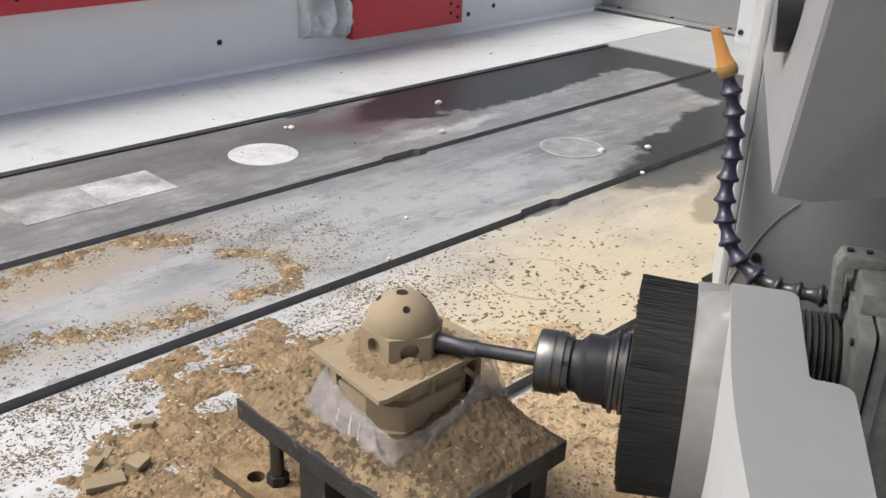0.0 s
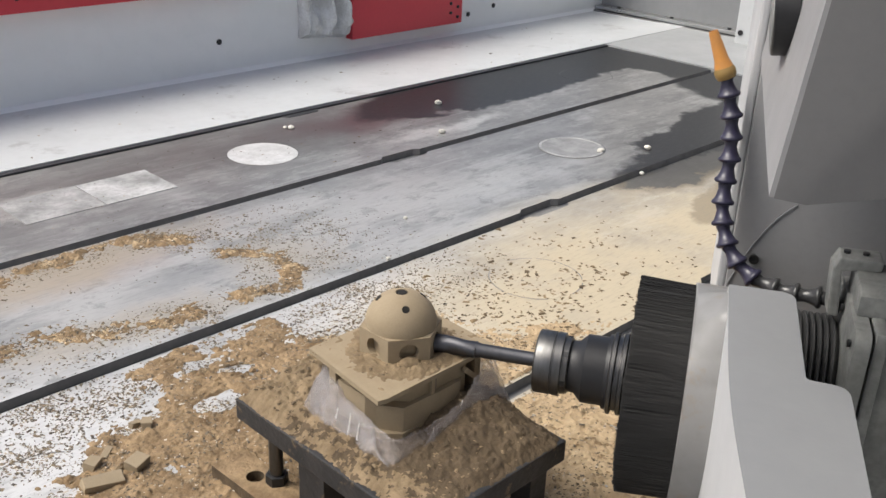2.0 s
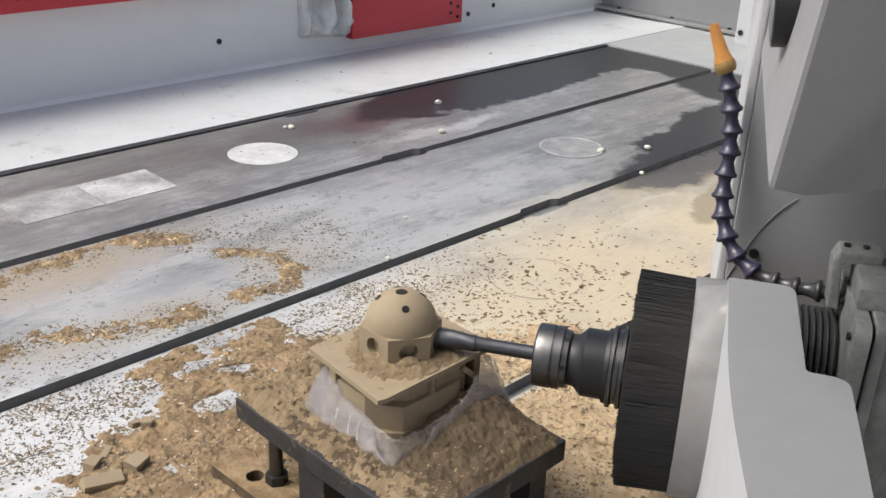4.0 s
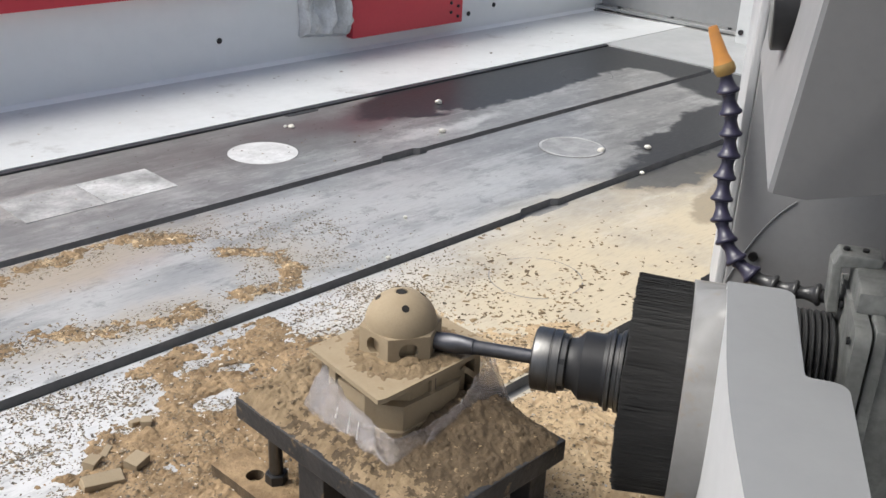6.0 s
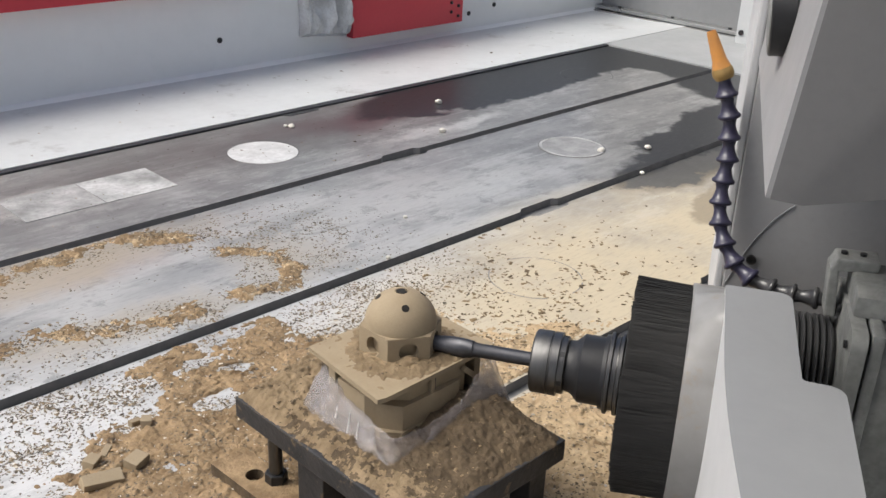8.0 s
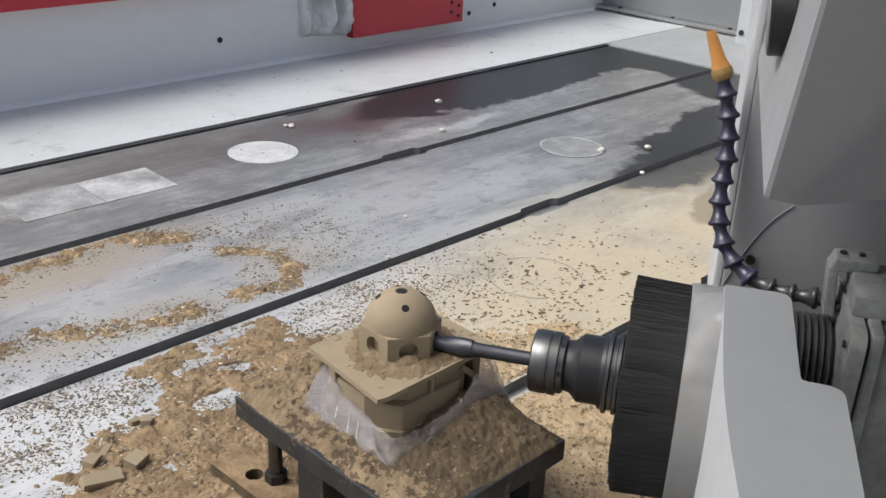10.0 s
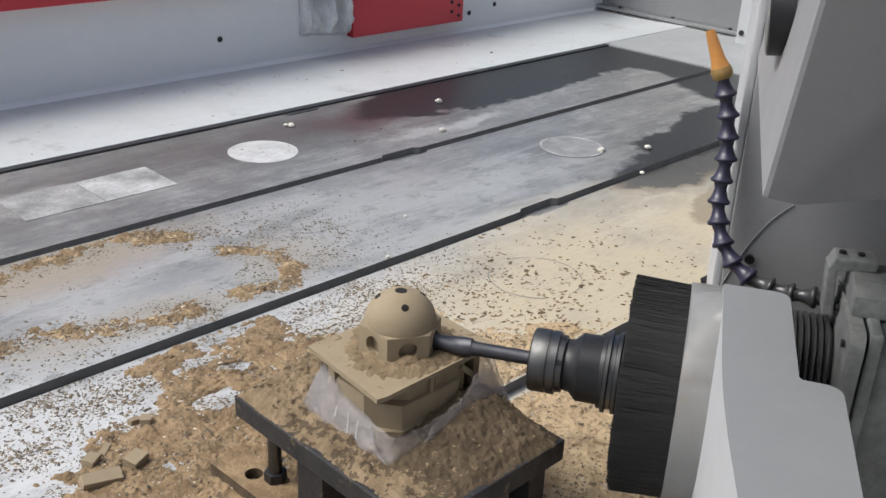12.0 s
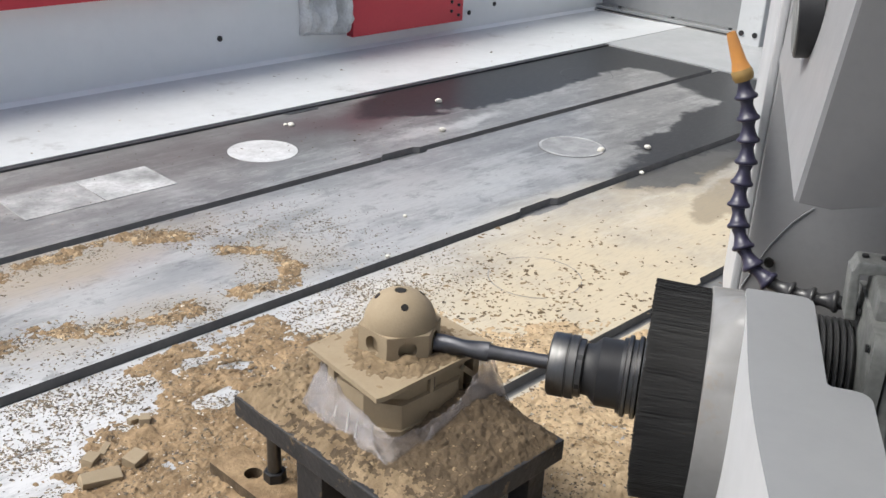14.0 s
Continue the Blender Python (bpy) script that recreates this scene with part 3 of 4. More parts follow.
def wrapping_film():
    """Clear film drawn up round the lower body in flat creased sides, its outer layer sagging open at the front corner."""
    corners = ((-1, 1), (-1, -1), (1, -1), (1, 1), (-1, 1))
    # way round the four sides, height of the film's upper edge
    edge = ((0, 0.047), (0.22, 0.040), (0.38, 0.031), (0.7, 0.027), (1.0, 0.0225), (1.4, 0.0215), (1.65, 0.029), (1.88, 0.044), (2.0, 0.048), (3.0, 0.040), (4.0, 0.047))
    bm = bmesh.new()
    ns, nz = 288, 20

    def at(u, v, layer):
        k = min(int(u), 3)
        f = u - k
        (ax, ay), (bx, by) = corners[k], corners[k + 1]
        cx, cy = ax + (bx - ax) * f, ay + (by - ay) * f
        blunt = 1 - 0.035 * max(0.0, 1 - min(f, 1 - f) / 0.06)
        top = between(edge, u) + 0.002 * n3(3 * cx + 5, 3 * cy, 1) - 0.001 * layer
        flare = blunt * (1.235 - 0.235 * (top * v / 0.040))
        out = 0.0022 * layer + 0.0018 * n3(2.5 * cx, 2.5 * cy, 2 * v + layer) + 0.0014 * abs(n3(7 * cx + 2 * v, 7 * cy, 4 + layer))
        return Vector((CX - 0.002 + cx * (0.0535 * flare + out), CY - 0.0125 + cy * (0.0445 * flare + out), STAND_Z + 0.002 + top * v))

    for layer in (0, 1):
        grid = [[bm.verts.new(at(4 * i / ns, j / nz, layer)) for i in range(ns)] for j in range(nz + 1)]
        for j in range(nz):
            for i in range(ns):
                k = (i + 1) % ns
                u = 4 * (i + 0.5) / ns
                if layer and ((u - 1.04) / 0.27) ** 2 + ((1 - j / nz) / 0.82) ** 2 < 1:
                    continue
                bm.faces.new((grid[j][i], grid[j][k], grid[j + 1][k], grid[j + 1][i]))
    ob = tagged(part("wrapping_film", bm, FILM, smooth=True), "clear crumpled plastic film wrapped round the model's foot", "plastic film")
    ob.modifiers.new("thickness", "SOLIDIFY").thickness = 0.0004
    # the gathered edge of the sagging layer
    bm = bmesh.new()
    rim = []
    for q in range(37):
        a = math.pi * q / 36
        p = at(1.04 + 0.27 * math.cos(a), 1 - 0.82 * math.sin(a), 1)
        w = 0.0008 + 0.0005 * math.sin(a) + 0.0003 * n3(q * 0.4, 3)
        rim.append([bm.verts.new(p + Vector((b * 0.7, -b * 0.7, c)) * w) for b, c in ((1, 0), (0, 1), (-1, 0), (0, -1))])
    for a, b in zip(rim, rim[1:]):
        for k in range(4):
            bm.faces.new((a[k], a[(k + 1) % 4], b[(k + 1) % 4], b[k]))
    part("film_fold", bm, FILM, ob, "gathered edge of the film", smooth=True)
    # drops of white glue that ran down the film
    for x, y, z, le in ((-0.0635, 0.002, 0.024, 0.010), (-0.0640, -0.014, 0.026, 0.020), (-0.0640, -0.024, 0.023, 0.020), (0.010, -0.0610, 0.030, 0.015)):
        drop = lathe([(-le, 0), (-le, 0.0008), (-le + 0.001, 0.0013), (-le + 0.003, 0.0011), (-le * 0.4, 0.0006), (0, 0.0004), (0, 0)], 10, axis="Z")
        part("glue_drop", drop, GLUE, ob, "dried white glue drop", pose(CX + x, CY + y, STAND_Z + z, 8 if y < -0.03 else 0, 8 if y > -0.03 else 0, 0), smooth=True)


wrapping_film()


def tilted_block(x, y, sx, sy, sz, rz, rx, ry, z):
    bm = box(-sx / 2, sx / 2, -sy / 2, sy / 2, 0, sz)
    for v in bm.verts:
        v.co += Vector((random.uniform(-1, 1), random.uniform(-1, 1), 0)) * 0.0015
    tagged(part("offcut_block", bm, BOARD, m=pose(x, y, z - 0.0025, rx, ry, rz), bevel=0.0007), "small tan sawn offcut lying in the sawdust", "offcut", "offcuts on the bed")


for row in ((0.316, 0.665, 0.017, 0.015, 0.010, 20, 4, -3, 0.002), (0.282, 0.660, 0.034, 0.013, 0.008, -12, 14, 5, 0.003), (0.287, 0.689, 0.015, 0.010, 0.010, 35, 6, 3, 0.001),
            (0.352, 0.712, 0.014, 0.009, 0.009, 60, 5, 10, 0.001), (0.345, 0.722, 0.011, 0.006, 0.006, 10, 0, 12, 0.001), (0.305, 0.698, 0.016, 0.005, 0.004, 40, 10, 0, 0.002)):
    tilted_block(*row)

for x, y, s in ((1.001, 1.363, 0.0075), (1.320, 1.317, 0.009), (1.194, 1.180, 0.008), (1.410, 0.892, 0.008), (1.333, 0.935, 0.008), (1.292, 0.822, 0.005), (0.873, 0.928, 0.004), (0.995, 1.372, 0.005), (0.764, 0.8425, 0.0045)):
    bm = bmesh.new()
    s *= 0.78
    bmesh.ops.create_icosphere(bm, subdivisions=2, radius=s)
    for v in bm.verts:
        v.co *= 1 + 0.35 * noise.noise(v.co * 120 + Vector((x * 50, y, 0)))
        v.co.z = max(-s * 0.55, v.co.z * 0.75)
    tagged(part("pale_chip", bm, STONE, m=pose(x, y, s * 0.55)), "small pale lump lying on the iron bed", "lump", "pale lumps on the bed")


# ---- the milling head: x along its tool axis away from the tip, y away from the bed's front, z up ----
TIP = Vector((0.487, 0.4775, 0.140))


def head_pose(back=0.0, side=0.0, up=0.0):
    a = radians(-60)
    p = TIP + Vector((math.cos(a), math.sin(a), 0)) * back + Vector((math.cos(a + math.pi / 2), math.sin(a + math.pi / 2), 0)) * side + Vector((0, 0, up))
    return pose(p.x, p.y, p.z, 0, 0, -60)


head = new("milling_head")
head.matrix_basis = head_pose()
tagged(head, "white and grey five-axis milling head with a black dust brush", "milling head")


def spindle_nose():
    holder = part("tool_holder", lathe([(0.106, 0), (0.106, 0.0195), (0.112, 0.0205), (0.118, 0.0265), (0.134, 0.0265), (0.134, 0.0285), (0.137, 0.029), (0.137, 0)], 48), BLACKED, head, "blackened steel tool holder", smooth=True)
    nut = lathe([(0.0803, 0), (0.0803, 0.0228), (0.0810, 0.0240), (0.0820, 0.0246), (0.0935, 0.0247), (0.0940, 0.0240), (0.0948, 0.0240), (0.0953, 0.0247), (0.101, 0.0247), (0.1015, 0.0225), (0.1058, 0.0222), (0.1065, 0.0215), (0.1065, 0)], 64)
    nut = part("collet_nut", nut, STEEL, holder, "bright turned-steel collet nut", smooth=True)
    for k in range(6):
        part("wrench_slot", box(0.1018, 0.1055, -0.002, 0.002, 0.0218, 0.0226), BLACKED, holder, "", pose(0, 0, 0, 60 * k))
    fl = lathe([(0.137, 0), (0.137, 0.029), (0.138, 0.0315), (0.1405, 0.0315), (0.1415, 0.0285), (0.1445, 0.0285), (0.1455, 0.0315), (0.148, 0.0315), (0.149, 0.030), (0.149, 0)], 56)
    part("flange", fl, STEEL, holder, "grooved steel flange", smooth=True)
    bm = lathe([(0.030, 0), (0.030, 0.0066), (0.036, 0.0056), (0.083, 0.0056), (0.083, 0)], 28)
    sh = part("shank", bm, CARBIDE, holder, "grey carbide shank", smooth=True)
    # fluted cutting end, two twisted lands
    bm = bmesh.new()
    n, steps = 28, 22
    rings = []
    for j in range(steps + 1):
        x = -0.012 + 0.044 * j / steps
        tw = j * 0.16
        ring = []
        for i in range(n):
            t = 2 * math.pi * i / n
            r = 0.0071 + 0.0007 * math.cos(2 * t)
            ring.append(bm.verts.new((x, r * math.cos(t + tw), r * math.sin(t + tw))))
        rings.append(ring)
    for p, q in zip(rings, rings[1:]):
        for i in range(n):
            bm.faces.new((p[i], p[(i + 1) % n], q[(i + 1) % n], q[i]))
    bm.faces.new(rings[0]), bm.faces.new(rings[-1])
    part("cutter", bm, CARBIDE, holder, "fluted grey milling cutter", smooth=True)
    return holder


holder = spindle_nose()
part("nose_ring", lathe([(0.1495, 0), (0.1495, 0.036), (0.153, 0.040), (0.158, 0.041), (0.19, 0.041), (0.19, 0)], 48), STEEL, head, "bright steel spindle nose", smooth=True)


def brush():
    """Ring of packed fine bristles that splay outwards to a ragged front edge."""
    rnd = random.Random(4)
    verts, faces = [], []
    n = 2600
    for layer, r in enumerate((0.0795, 0.0775, 0.0745, 0.0705, 0.066)):
        for i in range(n):
            t = 2 * math.pi * (i + rnd.uniform(-0.8, 0.8)) / n
            rr = r + rnd.uniform(-0.0006, 0.0006)
            clump = noise.noise((5 * math.cos(t), 5 * math.sin(t), layer))
            tipx = 0.1520 + 0.0020 * clump + rnd.uniform(-0.0016, 0.0016) + 0.004 * max(0.0, -math.sin(t) - 0.3)
            lean = rnd.uniform(-0.012, 0.012) + 0.02 * noise.noise((9 * math.cos(t), 9 * math.sin(t), layer + 5))
            dr = 0.0012 + 0.0012 * noise.noise((7 * math.cos(t), 7 * math.sin(t), 3.0 + layer)) + rnd.uniform(-0.0005, 0.0005)
            w = 0.00022
            k = len(verts)
            for x, q, a in ((0.191, rr, t), (tipx, rr + dr, t + lean)):
                b, c = Vector((0, math.cos(a), math.sin(a))), Vector((0, -math.sin(a), math.cos(a)))
                o = Vector((x, 0, 0)) + b * q
                verts += [o - c * w, o + c * w, o - b * w * 2]
            faces += [(k, k + 1, k + 4, k + 3), (k + 1, k + 2, k + 5, k + 4), (k + 2, k, k + 3, k + 5), (k + 3, k + 4, k + 5)]
    me = bpy.data.meshes.new("dust_brush")
    me.from_pydata(verts, [], faces)
    me.materials.append(BRISTLE)
    ob = new("dust_brush", me)
    ob.parent = head
    ob.location = (0, -0.003, -0.004)
    tagged(ob, "thick black bristle dust brush")
    part("brush_core", lathe([(0.160, 0), (0.160, 0.066), (0.1605, 0.0785), (0.192, 0.0790), (0.192, 0)], 56), BRISTLE, ob)


brush()


def collar():
    """Band behind the brush: round at its rim, rising to the cover's flat top at its back."""
    back = ((0, 0.0822), (78, 0.0822), (92, 0.0870), (99, 0.0945), (112, 0.1015), (117, 0.1040), (122, 0.0985), (132, 0.0890), (146, 0.0822), (360, 0.0822))
    rim = ((0, 0.0822), (80, 0.0822), (105, 0.0855), (125, 0.0838), (140, 0.0822), (360, 0.0822))
    bm = bmesh.new()
    n, rings = 180, []
    for x, f in ((0.1910, 0.0), (0.1914, 0.0), (0.1925, 0.12), (0.1980, 0.38), (0.2050, 0.72), (0.2120, 1.0), (0.2135, 1.0)):
        ring = []
        for k in range(n):
            deg = 360 * k / n
            r = between(rim, deg) * (1 - f) + between(back, deg) * f - (0.0012 if x == 0.1910 else 0.0)
            ring.append(bm.verts.new((x, r * math.cos(radians(deg)), r * math.sin(radians(deg)))))
        rings.append(ring)
    for a, b in zip(rings, rings[1:]):
        for k in range(n):
            bm.faces.new((a[k], a[(k + 1) % n], b[(k + 1) % n], b[k]))
    bm.faces.new(rings[0]), bm.faces.new(rings[-1])
    part("collar", bm, STAINED, head, "stained white collar behind the brush", pose(0, -0.003, -0.004), smooth=True)


collar()


def rounded(corners, r, steps=6):
    """An outline with its corners rounded to the radius r (or a radius of their own)."""
    out = []
    k = len(corners)
    for i in range(k):
        p, q, n = Vector(corners[i - 1][:2]), Vector(corners[i][:2]), Vector(corners[(i + 1) % k][:2])
        rr = corners[i][2] if len(corners[i]) > 2 else r
        a, b = (p - q).normalized() * rr, (n - q).normalized() * rr
        for j in range(steps + 1):
            u = j / steps
            out.append(tuple(q + a * (1 - u) ** 2 + b * u ** 2))
    return out


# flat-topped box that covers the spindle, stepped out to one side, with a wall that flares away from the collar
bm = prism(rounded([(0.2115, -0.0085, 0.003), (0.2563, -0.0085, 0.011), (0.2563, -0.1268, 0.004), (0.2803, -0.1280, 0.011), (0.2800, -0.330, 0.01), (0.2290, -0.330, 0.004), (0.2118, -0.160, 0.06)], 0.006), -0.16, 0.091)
cover = part("spindle_cover", bm, HEADPAINT, head, "smooth grey-white spindle cover with a stepped side, lit sides coloured brighter", bevel=0.0016, smooth=True)
# faces not turned up get the brighter colour, in place of light on them
cover.data.materials.append(LITSIDE)
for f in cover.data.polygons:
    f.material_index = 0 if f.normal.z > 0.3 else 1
prof = [(0.250, 0), (0.250, 0.037)]
for k in range(9):
    x = 0.252 + 0.0047 * k
    prof += [(x, 0.0385), (x + 0.0018, 0.0425), (x + 0.0030, 0.0425), (x + 0.0046, 0.0385)]
prof += [(0.296, 0.037), (0.296, 0)]
part("bellows", lathe(prof, 64), RUBBER, head, "black ribbed rubber bellows", pose(0, 0.035, 0.012), smooth=True)
bm = prism(rounded([(0.088, -0.034, 0.012), (0.088, 0.072, 0.012), (-0.15, 0.072, 0.012), (-0.15, -0.034, 0.012)], 0.01), 0.0, 0.0105)
motor = part("motor_casing", bm, CASTING, head, "dusty grey cast motor flange and casing", pose(0.2965, 0, -0.0095, 0, -90, 0) @ Matrix.Diagonal((1, 1, -1, 1)), bevel=0.002, smooth=True)
inv = motor.matrix_basis.inverted()
part("casing_body", hull([(x, y, z) for x in (0.309, 0.46) for y, z in ((-0.026, -0.16), (-0.026, 0.058), (-0.012, 0.076), (0.052, 0.076), (0.066, 0.060), (0.066, -0.16))]), CASTING, motor, "", inv, bevel=0.004, smooth=True)
part("casing_block", hull([(x, y, z) for x in (0.2985, 0.36) for y, z in ((-0.004, 0.078), (-0.004, 0.094), (0.004, 0.0985), (0.05, 0.0985), (0.05, 0.078))]), CASTING, motor, "", inv, bevel=0.003, smooth=True)
part("casing_rib", box(0.3095, 0.318, -0.030, 0.060, -0.15, 0.0795), CASTING, motor, "", inv, bevel=0.002)
arch = hull([(x, y, z) for y in (0.030, 0.052) for x, z in ((0.2855, 0.060), (0.2935, 0.060), (0.2830, 0.0985), (0.2895, 0.0985))])
hull([(x, y, z) for y in (0.030, 0.052) for x, z in ((0.2830, 0.0960), (0.2872, 0.1062), (0.316, 0.1066), (0.316, 0.0990), (0.2900, 0.0960))], arch)
part("casing_bracket", arch, CASTING, motor, "cast bracket over the bellows", inv, bevel=0.0016)
for y, z in ((-0.022, 0.066), (-0.026, 0.030), (-0.026, -0.02), (0.030, 0.068)):
    part("casing_bolt", lathe([(0, 0), (0, 0.0028), (0.002, 0.0028), (0.002, 0)], 10), BLACKED, motor, "", inv @ pose(0.2955, y, z, 0, 180, 0))
for x in (0.292, 0.305):
    part("casing_bolt", lathe([(0, 0), (0, 0.0024), (0.002, 0.0024), (0.002, 0)], 10, axis="Z"), BLACKED, motor, "", inv @ pose(x, 0.041, 0.1064))

# the arm and the column that carry the spindle
# side faces carry paler sheets than the fronts, for the light on them
column = part("column", hull([(x, y, z) for x, y in ((0.2165, 0.12), (0.50, 0.10), (0.50, 0.30), (0.2165, 0.26)) for z in (-0.02, 0.60)]), COLUMNPAINT, head, "column with its front greyed for shade and a paler lit edge", bevel=0.004, smooth=True)
part("column_edge", box(0.2095, 0.2163, 0.125, 0.262, -0.02, 0.60), LITSIDE, column, "column's lit side face, light put into its paler colour", bevel=0.002)
arm = hull([(x + 0.0035, y, z) for x, y, z in ((0.2135, -0.157, 0.210), (0.230, -0.157, 0.2085), (0.27, -0.157, 0.2195), (0.46, -0.157, 0.26), (0.2455, -0.157, 0.55), (0.46, -0.157, 0.55),
                                      (0.2135, 0.060, 0.221), (0.46, 0.060, 0.26), (0.2455, 0.060, 0.55), (0.46, 0.060, 0.55))])
arm = part("fork_arm", arm, GREY, head, "fork arm greyed for shade, with a paler sheet on its lit side", bevel=0.0008, smooth=True)
part("arm_side", hull([(x + a, y, z) for a in (0.0014, 0.0040) for x, y, z in ((0.2133, -0.1566, 0.2108), (0.2453, -0.1566, 0.548), (0.2133, 0.118, 0.224), (0.2453, 0.118, 0.548))]), COLUMNPAINT, arm, "arm's lit side face, light put into its paler colour")
cap = part("side_cap", lathe([(-0.010, 0), (-0.010, 0.0230), (-0.0092, 0.0240), (0.004, 0.0240), (0.004, 0)], 40), BLACKED, arm, "black round cap", pose(0.2185, -0.036, 0.2835, 0, -5.4, 0), smooth=True)
part("cap_face", lathe([(-0.0106, 0), (-0.0106, 0.0212), (-0.0099, 0.0218), (-0.0099, 0)], 40), CASTING, cap, "dull grey cap face", smooth=True)
part("column_screw", lathe([(0, 0), (0, 0.004), (0.003, 0.004), (0.003, 0.002), (0.002, 0.002), (0.002, 0)], 16, axis="Z"), STEEL, column, "small steel screw", pose(0.2355, 0.118, 0.0595, 90))


seam = bmesh.new()
LINE = ((0.2179, 0.0335), (0.2292, 0.0629), (0.2352, 0.0760), (0.2416, 0.0872), (0.2480, 0.0970), (0.2550, 0.1051), (0.2610, 0.1108))
for (xa, za), (xb, zb) in zip(LINE, LINE[1:]):
    hull([(x + a, 0.1195 - 0.0705 * (x - 0.2165) + b, z - a) for x, z in ((xa, za), (xb, zb)) for a in (-0.0003, 0.0003) for b in (-0.0008, 0.0010)], seam)
part("column_seam", seam, HEADPAINT, column, "thin pale seam")


def coolant_hose():
    """Ball-jointed hose of flared links, curving up to an orange nozzle."""
    pts = [Vector(p) for p in ((0.300, 0.055, 0.058), (0.2804, 0.060, 0.0600), (0.2607, 0.065, 0.0575), (0.2353, 0.072, 0.0616), (0.2188, 0.080, 0.072), (0.2094, 0.087, 0.0861), (0.2048, 0.094, 0.0995), (0.2031, 0.100, 0.1138),
                               (0.2030, 0.104, 0.1289), (0.2037, 0.107, 0.1443), (0.2027, 0.110, 0.1594), (0.2008, 0.112, 0.1746), (0.1959, 0.114, 0.1936), (0.1912, 0.115, 0.2095))]

    def at(u):
        f = u * (len(pts) - 1)
        i = min(int(f), len(pts) - 2)
        a, b, c, d = pts[max(0, i - 1)], pts[i], pts[i + 1], pts[min(len(pts) - 1, i + 2)]
        t = f - i
        return 0.5 * ((2 * b) + (c - a) * t + (2 * a - 5 * b + 4 * c - d) * t * t + (3 * b - a - 3 * c + d) * t ** 3)
    dense = [at(i / 400) for i in range(401)]
    acc = [0.0]
    for p, q in zip(dense, dense[1:]):
        acc.append(acc[-1] + (q - p).length)
    links = 14
    step = acc[-1] / links
    hose = part("hose", lathe([(0, 0), (0, 0.005), (0.01, 0.005), (0.01, 0)], 16), HOSE, head, "navy ball-jointed coolant hose", Matrix.Translation(pts[0]) @ (pts[1] - pts[0]).to_track_quat("X", "Z").to_matrix().to_4x4())
    inv = hose.matrix_basis.inverted()
    for k in range(links):
        def pick(s):
            i = min(range(401), key=lambda q: abs(acc[q] - s))
            return dense[i]
        a, b = pick(k * step), pick((k + 1) * step)
        m = Matrix.Translation(a) @ (b - a).to_track_quat("X", "Z").to_matrix().to_4x4()
        L = step
        prof = [(-0.05 * L, 0), (-0.05 * L, 0.0068), (-0.02 * L, 0.0082), (0.03 * L, 0.0088), (0.10 * L, 0.0089), (0.16 * L, 0.0083), (0.22 * L, 0.0071), (0.45 * L, 0.0056), (0.68 * L, 0.0047), (0.80 * L, 0.0050), (0.92 * L, 0.0055), (1.08 * L, 0.0052), (1.08 * L, 0)]
        part("hose_link", lathe(prof, 24), HOSE if k > 3 else RUBBER, hose, "", inv @ m, smooth=True)
    a, b = pts[-1] + Vector((-0.0006, 0, 0.001)), Vector((0.1768, 0.116, 0.2420))
    m = Matrix.Translation(a) @ (b - a).to_track_quat("X", "Z").to_matrix().to_4x4()
    part("nozzle", lathe([(0.004, 0), (0.004, 0.0075), (0.0075, 0.0066), (0.011, 0.0056), (0.031, 0.0039), (0.0340, 0.0034), (0.0340, 0.0024), (0.029, 0.0022), (0.029, 0)], 28), ORANGE, hose, "orange plastic nozzle", inv @ m, smooth=True)
    part("nozzle_base", lathe([(-0.004, 0), (-0.004, 0.0070), (-0.001, 0.0083), (0.003, 0.0082), (0.0055, 0.0070), (0.0055, 0)], 28), OLIVE, hose, "dull olive foot of the nozzle", inv @ m, smooth=True)


coolant_hose()


# ---- sawdust: a heaped layer, heaps on the stand, loose chips ----
def soft(d, r, w):
    return 1 / (1 + math.exp(min(50, (d - r) / w)))


def ell(x, y, cx, cy, rx, ry):
    return math.hypot((x - cx) / rx, (y - cy) / ry)


# drifts of chips on the third strip: a far arc, a curl and a near ridge, as lines with a width and a height
DRIFTS = ((((0.25, 1.05), (0.334, 1.085), (0.407, 1.097), (0.46, 1.105), (0.533, 1.104), (0.57, 1.093), (0.613, 1.045)), 0.026, 0.95),
          (((0.622, 0.993), (0.660, 0.949), (0.654, 0.893), (0.620, 0.866), (0.573, 0.878)), 0.021, 1.05),
          (((0.501, 0.873), (0.468, 0.881), (0.425, 0.898), (0.383, 0.915), (0.344, 0.925), (0.285, 0.925)), 0.023, 1.02))


def drift_of(x, y):
    best = 0.0
    x, y = x + 0.012 * n3(x * 16, y * 16, 21), y + 0.012 * n3(x * 16, y * 16, 33)
    for line, w, amp in DRIFTS:
        for (ax, ay), (bx, by) in zip(line, line[1:]):
            dx, dy = bx - ax, by - ay
            s = max(0.0, min(1.0, ((x - ax) * dx + (y - ay) * dy) / (dx * dx + dy * dy)))
            d = math.hypot(x - ax - s * dx, y - ay - s * dy)
            best = max(best, amp * math.exp(-(d / w) ** 2))
    return best


